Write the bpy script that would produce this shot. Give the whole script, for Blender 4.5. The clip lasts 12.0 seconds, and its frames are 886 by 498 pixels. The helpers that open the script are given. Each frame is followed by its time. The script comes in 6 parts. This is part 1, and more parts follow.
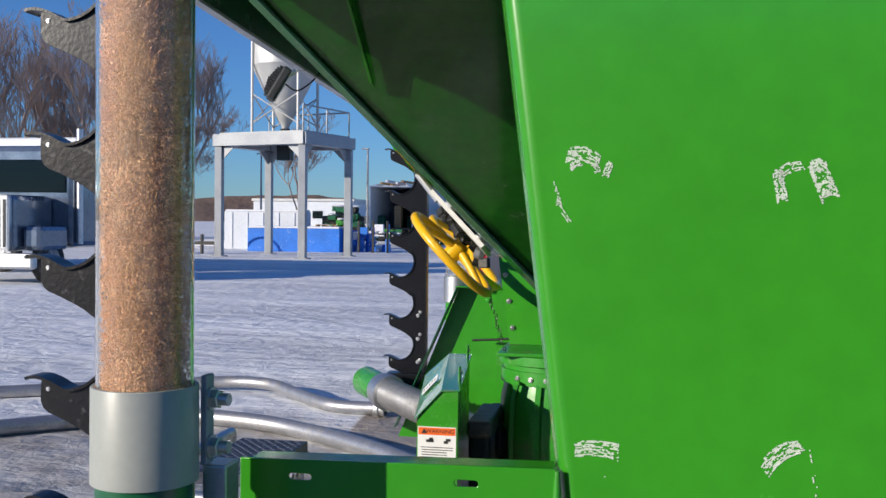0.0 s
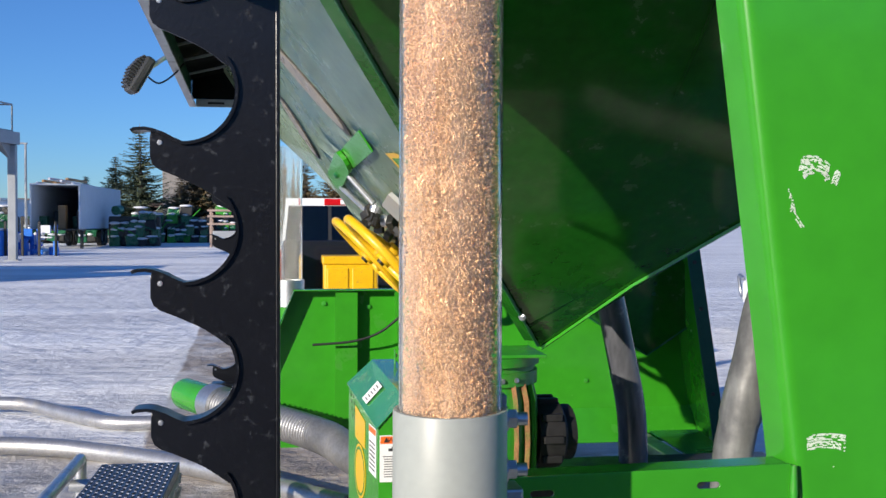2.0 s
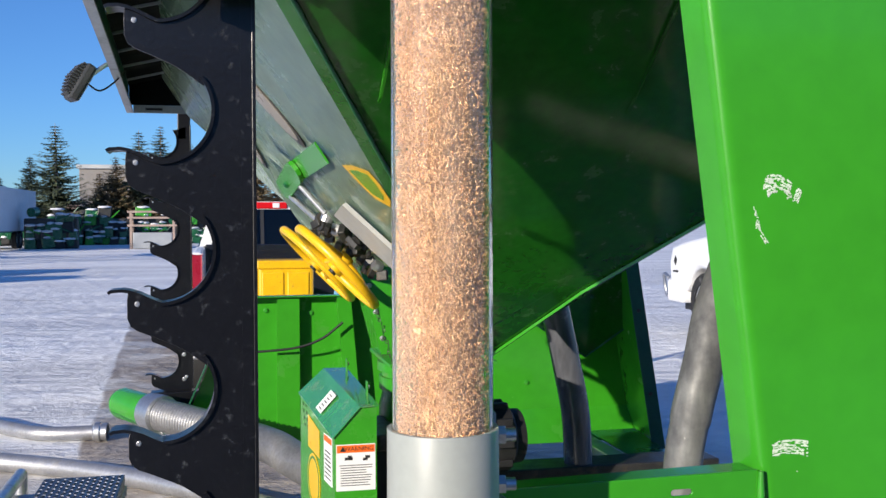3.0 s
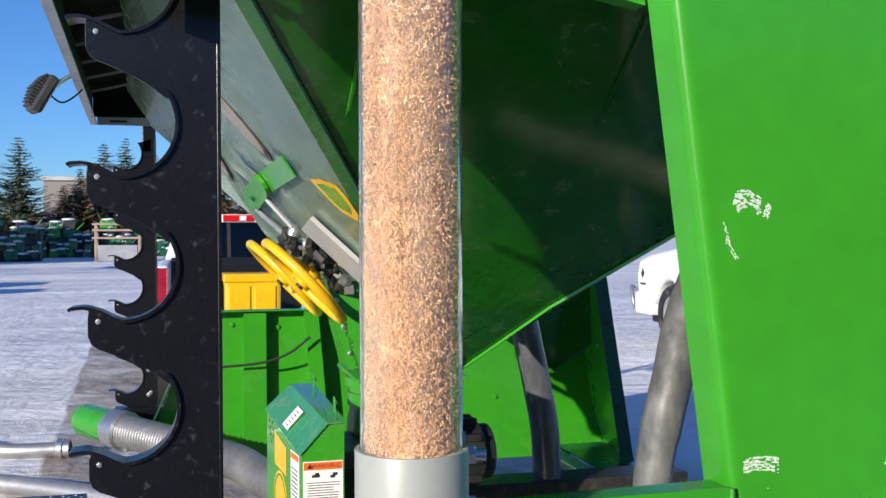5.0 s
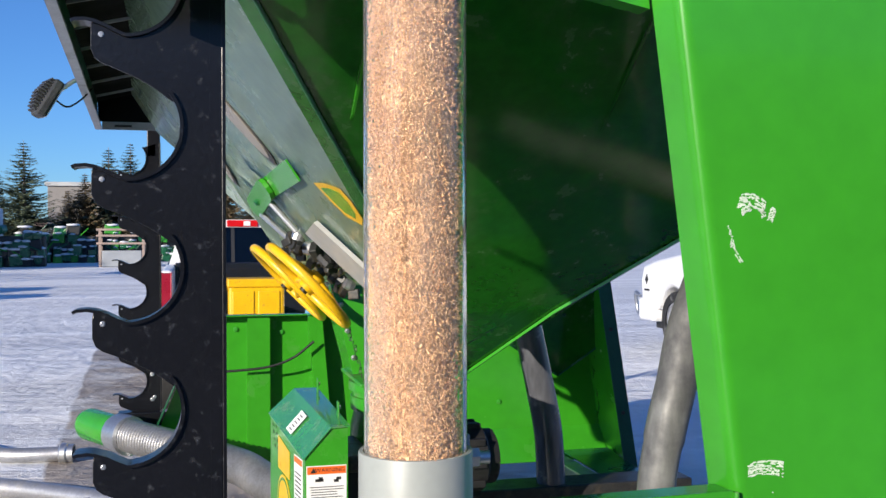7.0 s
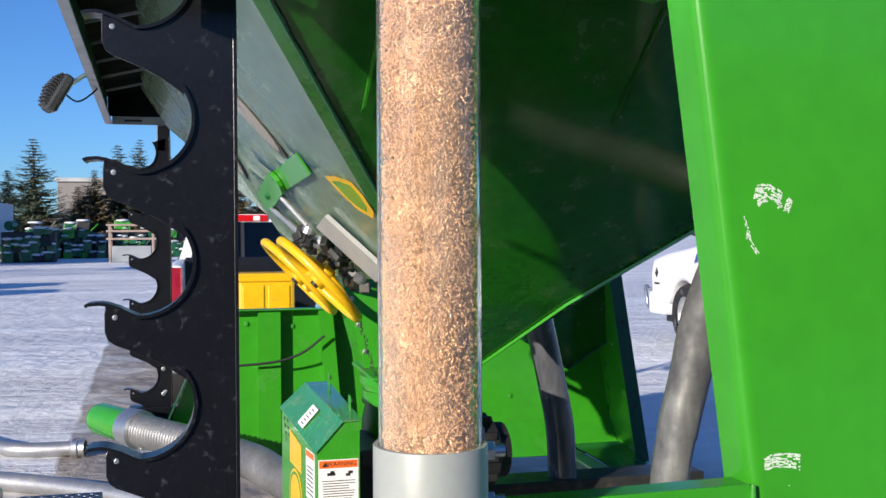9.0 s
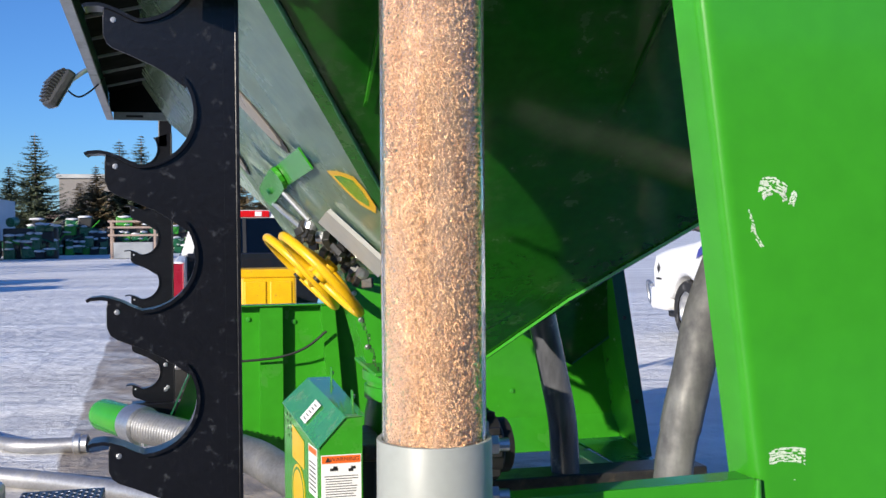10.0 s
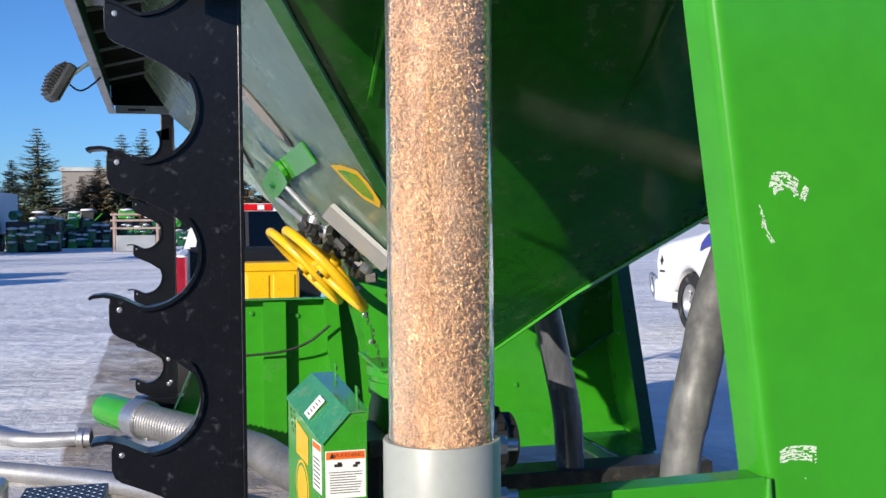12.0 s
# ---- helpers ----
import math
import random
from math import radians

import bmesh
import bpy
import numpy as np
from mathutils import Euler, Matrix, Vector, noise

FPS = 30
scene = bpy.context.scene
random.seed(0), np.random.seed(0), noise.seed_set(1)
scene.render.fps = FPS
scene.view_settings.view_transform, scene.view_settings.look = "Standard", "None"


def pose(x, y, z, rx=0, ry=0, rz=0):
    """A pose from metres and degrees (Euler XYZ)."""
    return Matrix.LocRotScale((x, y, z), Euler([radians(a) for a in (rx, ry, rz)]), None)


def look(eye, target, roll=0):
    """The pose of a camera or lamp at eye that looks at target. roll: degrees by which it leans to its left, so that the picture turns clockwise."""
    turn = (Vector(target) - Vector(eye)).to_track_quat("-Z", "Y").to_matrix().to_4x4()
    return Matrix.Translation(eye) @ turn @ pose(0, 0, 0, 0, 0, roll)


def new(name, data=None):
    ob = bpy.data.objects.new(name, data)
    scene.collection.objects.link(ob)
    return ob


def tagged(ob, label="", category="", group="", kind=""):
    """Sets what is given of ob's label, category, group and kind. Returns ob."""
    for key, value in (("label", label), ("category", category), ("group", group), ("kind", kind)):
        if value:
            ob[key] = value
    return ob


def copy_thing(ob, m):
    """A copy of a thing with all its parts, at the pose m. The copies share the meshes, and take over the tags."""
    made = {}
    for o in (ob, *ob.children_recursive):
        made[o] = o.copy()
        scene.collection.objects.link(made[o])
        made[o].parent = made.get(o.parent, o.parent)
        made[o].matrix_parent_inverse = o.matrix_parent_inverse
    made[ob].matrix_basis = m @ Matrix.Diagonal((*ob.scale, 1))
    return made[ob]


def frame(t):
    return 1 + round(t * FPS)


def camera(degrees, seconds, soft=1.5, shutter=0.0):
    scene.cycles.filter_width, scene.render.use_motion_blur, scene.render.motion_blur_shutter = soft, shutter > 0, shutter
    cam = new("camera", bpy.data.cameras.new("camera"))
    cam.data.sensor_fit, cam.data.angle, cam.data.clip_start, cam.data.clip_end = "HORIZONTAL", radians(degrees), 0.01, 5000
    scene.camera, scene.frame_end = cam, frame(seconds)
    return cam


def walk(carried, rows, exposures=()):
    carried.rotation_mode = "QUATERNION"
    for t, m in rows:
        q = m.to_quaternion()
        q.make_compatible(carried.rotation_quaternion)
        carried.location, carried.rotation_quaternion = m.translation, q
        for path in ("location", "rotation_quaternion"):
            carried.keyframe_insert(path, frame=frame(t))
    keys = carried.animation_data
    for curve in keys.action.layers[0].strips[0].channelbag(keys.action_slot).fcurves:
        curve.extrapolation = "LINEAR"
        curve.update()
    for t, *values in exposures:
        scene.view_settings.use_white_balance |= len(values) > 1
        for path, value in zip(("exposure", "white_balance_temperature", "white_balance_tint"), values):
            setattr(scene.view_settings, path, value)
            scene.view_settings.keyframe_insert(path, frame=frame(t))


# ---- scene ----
cam = camera(47.0, 12.0)

PATH = [
    (0, (0.784, -1.55, 1.577), (0.418, 0.415, 1.52), 0.6),
    (0.5, (0.536, -1.578, 1.533), (0.3, 0.407, 1.49), 0.9),
    (0.8, (0.353, -1.58, 1.536), (0.191, 0.413, 1.492), 0.3),
    (1, (0.261, -1.579, 1.543), (0.151, 0.417, 1.493), 0.9),
    (1.5, (0.046, -1.542, 1.551), (0.083, 0.457, 1.496), 1.0),
    (2, (-0.233, -1.515, 1.585), (0.056, 0.463, 1.53), 0.2),
    (2.5, (-0.329, -1.526, 1.601), (0.09, 0.429, 1.541), 0.0),
    (3, (-0.341, -1.531, 1.622), (0.095, 0.42, 1.565), -0.2),
    (5, (-0.336, -1.505, 1.628), (0.161, 0.432, 1.595), -0.2),
    (5.5, (-0.34, -1.502, 1.625), (0.162, 0.434, 1.597), -0.1),
    (6, (-0.34, -1.506, 1.626), (0.16, 0.43, 1.6), -0.1),
    (6.5, (-0.338, -1.508, 1.625), (0.156, 0.43, 1.603), -0.1),
    (7, (-0.337, -1.505, 1.622), (0.153, 0.434, 1.601), -0.1),
    (9, (-0.342, -1.491, 1.618), (0.131, 0.452, 1.586), -0.3),
    (9.5, (-0.344, -1.488, 1.616), (0.128, 0.455, 1.581), -0.4),
    (10, (-0.343, -1.482, 1.614), (0.127, 0.462, 1.574), -0.4),
    (10.5, (-0.341, -1.476, 1.613), (0.125, 0.469, 1.569), -0.5),
    (11, (-0.342, -1.467, 1.617), (0.121, 0.478, 1.568), -0.6),
    (11.5, (-0.343, -1.46, 1.621), (0.12, 0.485, 1.569), -0.6),
    (12, (-0.344, -1.456, 1.621), (0.121, 0.488, 1.566), -0.5),
]
walk(cam, [(t, look(eye, target, roll)) for t, eye, target, roll in PATH],
     exposures=[(0.0, 0.05), (0.5, 0.12), (1.0, 0.18), (1.5, 0.22), (2.5, 0.33), (12.0, 0.36)])

# ---- light ----
SUN_DIR = Vector((-0.71, -0.649, 0.273)).normalized()
world = bpy.data.worlds.new("sky")
scene.world = world
world.use_nodes = True
wn = world.node_tree.nodes
sky = wn.new("ShaderNodeTexSky")
sky.sky_type = 'NISHITA'
sky.sun_disc = False
sky.sun_elevation = math.asin(SUN_DIR.z)
sky.sun_rotation = math.atan2(SUN_DIR.x, SUN_DIR.y)
sky.altitude = 300
sky.air_density = 1.0
sky.dust_density = 0.0
sky.ozone_density = 4.0
wn["Background"].inputs["Strength"].default_value = 0.083
tone = wn.new("ShaderNodeVectorMath")
tone.operation = 'MULTIPLY'
tone.inputs[1].default_value = (0.64, 0.98, 1.48)
world.node_tree.links.new(sky.outputs[0], tone.inputs[0])
world.node_tree.links.new(tone.outputs[0], wn["Background"].inputs["Color"])
sun_data = bpy.data.lights.new("sun", 'SUN')
sun_data.energy = 5.0
sun_data.angle = radians(0.53)
sun_data.color = (1.0, 0.90, 0.77)
sun = new("sun", sun_data)
sun.matrix_world = look(SUN_DIR * 60, (0, 0, 0))


# ---- materials ----
def mat(name, color, rough=0.5, metal=0.0, vary=0.15, scale=6.0, fine=80.0, bump=0.02, dirt=None, dirt_amount=0.0,
        dirt_scale=3.0, coat=0.0, per_object=0.0, island=0.0, stretch=(1, 1, 1)):
    m = bpy.data.materials.new(name)
    m.use_nodes = True
    t = m.node_tree
    n, l = t.nodes, t.links
    b = n["Principled BSDF"]
    geo = n.new("ShaderNodeNewGeometry")
    mp = n.new("ShaderNodeVectorMath"); mp.operation = 'MULTIPLY'
    mp.inputs[1].default_value = stretch
    l.new(geo.outputs["Position"], mp.inputs[0])
    n1 = n.new("ShaderNodeTexNoise"); n1.inputs["Scale"].default_value = scale; n1.inputs["Detail"].default_value = 5
    n2 = n.new("ShaderNodeTexNoise"); n2.inputs["Scale"].default_value = fine; n2.inputs["Detail"].default_value = 3
    l.new(mp.outputs[0], n1.inputs["Vector"]); l.new(mp.outputs[0], n2.inputs["Vector"])
    add = n.new("ShaderNodeMath"); add.operation = 'ADD'
    l.new(n1.outputs["Fac"], add.inputs[0]); l.new(n2.outputs["Fac"], add.inputs[1])
    last = add.outputs[0]
    if per_object:
        oi = n.new("ShaderNodeObjectInfo")
        ma = n.new("ShaderNodeMath"); ma.operation = 'MULTIPLY_ADD'
        l.new(oi.outputs["Random"], ma.inputs[0]); ma.inputs[1].default_value = per_object; l.new(last, ma.inputs[2]); last = ma.outputs[0]
    if island:
        ma = n.new("ShaderNodeMath"); ma.operation = 'MULTIPLY_ADD'
        l.new(geo.outputs["Random Per Island"], ma.inputs[0]); ma.inputs[1].default_value = island; l.new(last, ma.inputs[2]); last = ma.outputs[0]
    top = 1.35 + per_object + island
    r = n.new("ShaderNodeMapRange")
    r.inputs["From Min"].default_value, r.inputs["From Max"].default_value = 0.65, top
    r.inputs["To Min"].default_value, r.inputs["To Max"].default_value = 1 - vary, 1 + vary
    l.new(last, r.inputs["Value"])
    sc = n.new("ShaderNodeVectorMath"); sc.operation = 'SCALE'
    sc.inputs[0].default_value = color
    l.new(r.outputs[0], sc.inputs["Scale"])
    out = sc.outputs[0]
    if dirt:
        n3 = n.new("ShaderNodeTexNoise"); n3.inputs["Scale"].default_value = dirt_scale; n3.inputs["Detail"].default_value = 8
        n3.inputs["Roughness"].default_value = 0.65
        l.new(geo.outputs["Position"], n3.inputs["Vector"])
        rr = n.new("ShaderNodeMapRange")
        rr.inputs["From Min"].default_value, rr.inputs["From Max"].default_value = 0.62 - 0.3 * dirt_amount, 0.78
        l.new(n3.outputs["Fac"], rr.inputs["Value"])
        mx = n.new("ShaderNodeMix"); mx.data_type = 'RGBA'
        l.new(rr.outputs[0], mx.inputs[0]); l.new(out, mx.inputs[6]); mx.inputs[7].default_value = (*dirt, 1)
        out = mx.outputs[2]
        rg = n.new("ShaderNodeMapRange")
        rg.inputs["To Min"].default_value, rg.inputs["To Max"].default_value = rough, min(1, rough + 0.4)
        l.new(rr.outputs[0], rg.inputs["Value"]); l.new(rg.outputs[0], b.inputs["Roughness"])
    else:
        rg = n.new("ShaderNodeMapRange")
        rg.inputs["From Min"].default_value, rg.inputs["From Max"].default_value = 0.3, 0.7
        rg.inputs["To Min"].default_value, rg.inputs["To Max"].default_value = rough * 0.8, min(1, rough * 1.2)
        l.new(n1.outputs["Fac"], rg.inputs["Value"]); l.new(rg.outputs[0], b.inputs["Roughness"])
    l.new(out, b.inputs["Base Color"])
    b.inputs["Metallic"].default_value = metal
    b.inputs["Coat Weight"].default_value = coat
    b.inputs["Coat Roughness"].default_value = 0.06
    if bump:
        bp = n.new("ShaderNodeBump"); bp.inputs["Strength"].default_value = bump; bp.inputs["Distance"].default_value = 0.02
        l.new(add.outputs[0], bp.inputs["Height"]); l.new(bp.outputs[0], b.inputs["Normal"])
    return m


GREEN = mat("green_paint", (0.035, 0.275, 0.013), 0.26, vary=0.10, scale=2.0, fine=14, bump=0.012, dirt=(0.09, 0.26, 0.06), dirt_amount=0.05, dirt_scale=2.2, coat=0.25)
GREEN_DUSTY = mat("dusty_green_paint", (0.030, 0.27, 0.018), 0.38, vary=0.18, scale=5.0, fine=60, bump=0.03, dirt=(0.16, 0.20, 0.08), dirt_amount=0.35, dirt_scale=7, coat=0.1)
# machine green with the shade on the hopper put into the colour
HOPPER_SHADE_GREEN = mat("hopper_shade_green", (0.013, 0.115, 0.010), 0.14, vary=0.22, scale=4.0, fine=26, bump=0.022, dirt=(0.05, 0.13, 0.04), dirt_amount=0.25, dirt_scale=6, coat=0.5)
# green of the hopper's side sheets, much paler than its front
SIDE_GREEN = mat("pale_green_side_paint", (0.28, 0.39, 0.24), 0.26, vary=0.16, scale=2.5, fine=18, bump=0.012, dirt=(0.30, 0.34, 0.26), dirt_amount=0.25, dirt_scale=2.5, coat=0.4)
LID_GREEN = mat("glossy_green_lid_paint", (0.040, 0.26, 0.06), 0.16, vary=0.12, scale=5, fine=40, bump=0.012, dirt=(0.16, 0.24, 0.12), dirt_amount=0.25, dirt_scale=9, coat=1.0)
DARK_GREEN = mat("dark_green_paint", (0.012, 0.11, 0.045), 0.3, vary=0.15, scale=6, fine=40, bump=0.02, coat=0.2)
# end post green, dark and bluish to hold the shade it stands in
POST_SHADE_GREEN = mat("post_shade_green", (0.010, 0.085, 0.055), 0.75, vary=0.15, scale=6, fine=40, bump=0.02)
BLACK = mat("black_paint", (0.0045, 0.0046, 0.006), 0.30, vary=0.3, scale=8, fine=90, bump=0.035, dirt=(0.035, 0.04, 0.05), dirt_amount=0.10, dirt_scale=45, coat=0.05)
# black standing in for deep shade on the green sheet under the rim
RIM_SHADE_BLACK = mat("rim_shade_black", (0.006, 0.007, 0.006), 0.95, vary=0.3, scale=8, fine=60, bump=0.03)
RIM_SHADE_BLACK.node_tree.nodes["Principled BSDF"].inputs["Specular IOR Level"].default_value = 0.1
RUBBER = mat("black_rubber", (0.010, 0.010, 0.011), 0.6, vary=0.3, scale=20, fine=200, bump=0.05)
STEEL = mat("galvanised_steel", (0.55, 0.56, 0.57), 0.38, metal=0.9, vary=0.15, scale=14, fine=90, bump=0.03, dirt=(0.3, 0.3, 0.29), dirt_amount=0.15, dirt_scale=8)
ALU = mat("worn_aluminium_pipe", (0.42, 0.42, 0.43), 0.42, metal=0.75, vary=0.2, scale=10, fine=70, bump=0.03, dirt=(0.30, 0.29, 0.27), dirt_amount=0.3, dirt_scale=6)
DARKSTEEL = mat("dark_greasy_steel", (0.05, 0.05, 0.048), 0.45, metal=0.6, vary=0.4, scale=25, fine=160, bump=0.08, dirt=(0.16, 0.13, 0.09), dirt_amount=0.3, dirt_scale=18)
RUST = mat("rusty_steel", (0.30, 0.15, 0.06), 0.8, vary=0.5, scale=25, fine=150, bump=0.1, dirt=(0.10, 0.28, 0.04), dirt_amount=0.4, dirt_scale=14)
GREYPLASTIC = mat("grey_painted_collar", (0.33, 0.35, 0.32), 0.42, vary=0.06, scale=5, fine=60, bump=0.01)
HOSE_DARK = mat("dark_grey_hose", (0.10, 0.105, 0.12), 0.20, vary=0.4, scale=6, fine=30, bump=0.03, dirt=(0.28, 0.28, 0.28), dirt_amount=0.25, dirt_scale=5, stretch=(1, 1, 0.25))
HOSE_GREY = mat("scuffed_grey_hose", (0.16, 0.165, 0.16), 0.42, vary=0.5, scale=6, fine=30, bump=0.03, dirt=(0.035, 0.035, 0.045), dirt_amount=0.7, dirt_scale=7, stretch=(1, 1, 0.25))
YELLOW = mat("yellow_paint", (0.78, 0.44, 0.005), 0.35, vary=0.1, scale=12, fine=80, bump=0.02, dirt=(0.35, 0.2, 0.03), dirt_amount=0.1, dirt_scale=30, coat=0.2)
WHITE = mat("white_paint", (0.74, 0.75, 0.76), 0.35, vary=0.06, scale=3, fine=30, bump=0.01)
LABEL = mat("white_label", (0.78, 0.78, 0.76), 0.5, vary=0.04, scale=20, fine=200, bump=0)
ORANGE = mat("orange_label", (0.85, 0.14, 0.012), 0.5, vary=0.05, bump=0)
INK = mat("black_print", (0.02, 0.02, 0.02), 0.5, vary=0.05, bump=0)
RED = mat("red_lens", (0.55, 0.01, 0.015), 0.15, vary=0.1, bump=0)
RESIDUE = mat("tape_residue", (0.62, 0.70, 0.58), 0.8, vary=0.2, scale=60, fine=300, bump=0.1)
BLUE = mat("blue_paint", (0.012, 0.16, 0.62), 0.5, vary=0.2, scale=1.5, fine=12, bump=0.02, dirt=(0.25, 0.33, 0.45), dirt_amount=0.1)
CONTAINER = mat("weathered_white_panel", (0.60, 0.63, 0.66), 0.6, vary=0.1, scale=1, fine=9, bump=0.02)
WOOD = mat("pallet_wood", (0.42, 0.25, 0.12), 0.8, vary=0.35, scale=3, fine=25, bump=0.1, per_object=0.5)
BARK = mat("grey_bark", (0.33, 0.25, 0.21), 0.9, vary=0.3, scale=3, fine=20, bump=0.2)
NEEDLES = mat("conifer_needles", (0.12, 0.15, 0.09), 0.75, vary=0.45, scale=1.2, fine=10, bump=0, island=0.5)
NEEDLES_BROWN = mat("brownish_conifer_needles", (0.22, 0.165, 0.085), 0.8, vary=0.45, scale=1.2, fine=10, bump=0, island=0.5)
FARWOOD = mat("far_woods", (0.16, 0.11, 0.085), 0.95, vary=0.4, scale=0.05, fine=0.6, bump=0)
BRICK = mat("building_grey", (0.26, 0.24, 0.22), 0.8, vary=0.12, scale=0.5, fine=6, bump=0.03)
TYRE = mat("tyre_rubber", (0.018, 0.018, 0.018), 0.75, vary=0.3, scale=10, fine=60, bump=0.1, dirt=(0.3, 0.3, 0.3), dirt_amount=0.2, dirt_scale=6)
PURPLE = mat("blue_stripe_paint", (0.05, 0.06, 0.32), 0.4, vary=0.1, bump=0.01)
MAROON = mat("maroon_paint", (0.30, 0.01, 0.03), 0.3, vary=0.1, bump=0.01, coat=0.5)
SNOWMAT = mat("settled_snow", (0.74, 0.75, 0.78), 0.85, vary=0.08, scale=3, fine=40, bump=0.2)
GALV = mat("galvanised_ribbed_sheet", (0.52, 0.52, 0.50), 0.5, metal=0.35, vary=0.1, scale=2, fine=20, bump=0.02)
STANDGREY = mat("grey_stand_paint", (0.30, 0.32, 0.34), 0.5, metal=0.1, vary=0.15, scale=2, fine=20, bump=0.02)
# worn tread steel, its base darkened and blued to imitate shade
SHADED_PLATE = mat("worn_shaded_tread_plate", (0.09, 0.10, 0.13), 0.38, metal=0.7, vary=0.3, scale=18, fine=120, bump=0.06)


def glass(name, color, rough=0.02, ior=1.45, clear=1.0):
    m = bpy.data.materials.new(name)
    m.use_nodes = True
    b = m.node_tree.nodes["Principled BSDF"]
    b.inputs["Base Color"].default_value = (*color, 1)
    b.inputs["Roughness"].default_value = rough
    b.inputs["Transmission Weight"].default_value = clear
    b.inputs["IOR"].default_value = ior
    return m


ACRYLIC = glass("clear_acrylic", (0.93, 0.95, 0.93), 0.04, 1.30, 0.98)


def add_lobe(m, kind, color, low, high, scale, stretch=(1, 1, 1)):
    """Mixes a second lobe into a material, its share going with a stretched noise."""
    n, l = m.node_tree.nodes, m.node_tree.links
    geo = n.new("ShaderNodeNewGeometry")
    mp = n.new("ShaderNodeVectorMath"); mp.operation = 'MULTIPLY'; mp.inputs[1].default_value = stretch
    t = n.new("ShaderNodeTexNoise"); t.inputs["Scale"].default_value = scale; t.inputs["Detail"].default_value = 6
    r = n.new("ShaderNodeMapRange"); r.inputs[1].default_value, r.inputs[2].default_value = 0.35, 0.70
    r.inputs[3].default_value, r.inputs[4].default_value = low, high
    lobe = n.new("ShaderNodeBsdfTranslucent" if kind == "translucent" else "ShaderNodeBsdfDiffuse")
    lobe.inputs["Color"].default_value = (*color, 1)
    mix = n.new("ShaderNodeMixShader")
    l.new(geo.outputs["Position"], mp.inputs[0]); l.new(mp.outputs[0], t.inputs["Vector"]); l.new(t.outputs["Fac"], r.inputs[0])
    l.new(r.outputs[0], mix.inputs[0]); l.new(n["Principled BSDF"].outputs[0], mix.inputs[1]); l.new(lobe.outputs[0], mix.inputs[2])
    l.new(mix.outputs[0], n["Material Output"].inputs["Surface"])
    return m


add_lobe(ACRYLIC, "diffuse", (0.72, 0.70, 0.66), 0.005, 0.07, 22, (1, 1, 0.12))
TINTED = glass("tinted_window", (0.06, 0.08, 0.09), 0.05)


GRAIN = mat("wheat_grain", (0.53, 0.30, 0.15), 0.65, vary=0.40, scale=14, fine=160, bump=0, island=3.0)
add_lobe(GRAIN, "translucent", (0.66, 0.38, 0.19), 0.20, 0.34, 60)


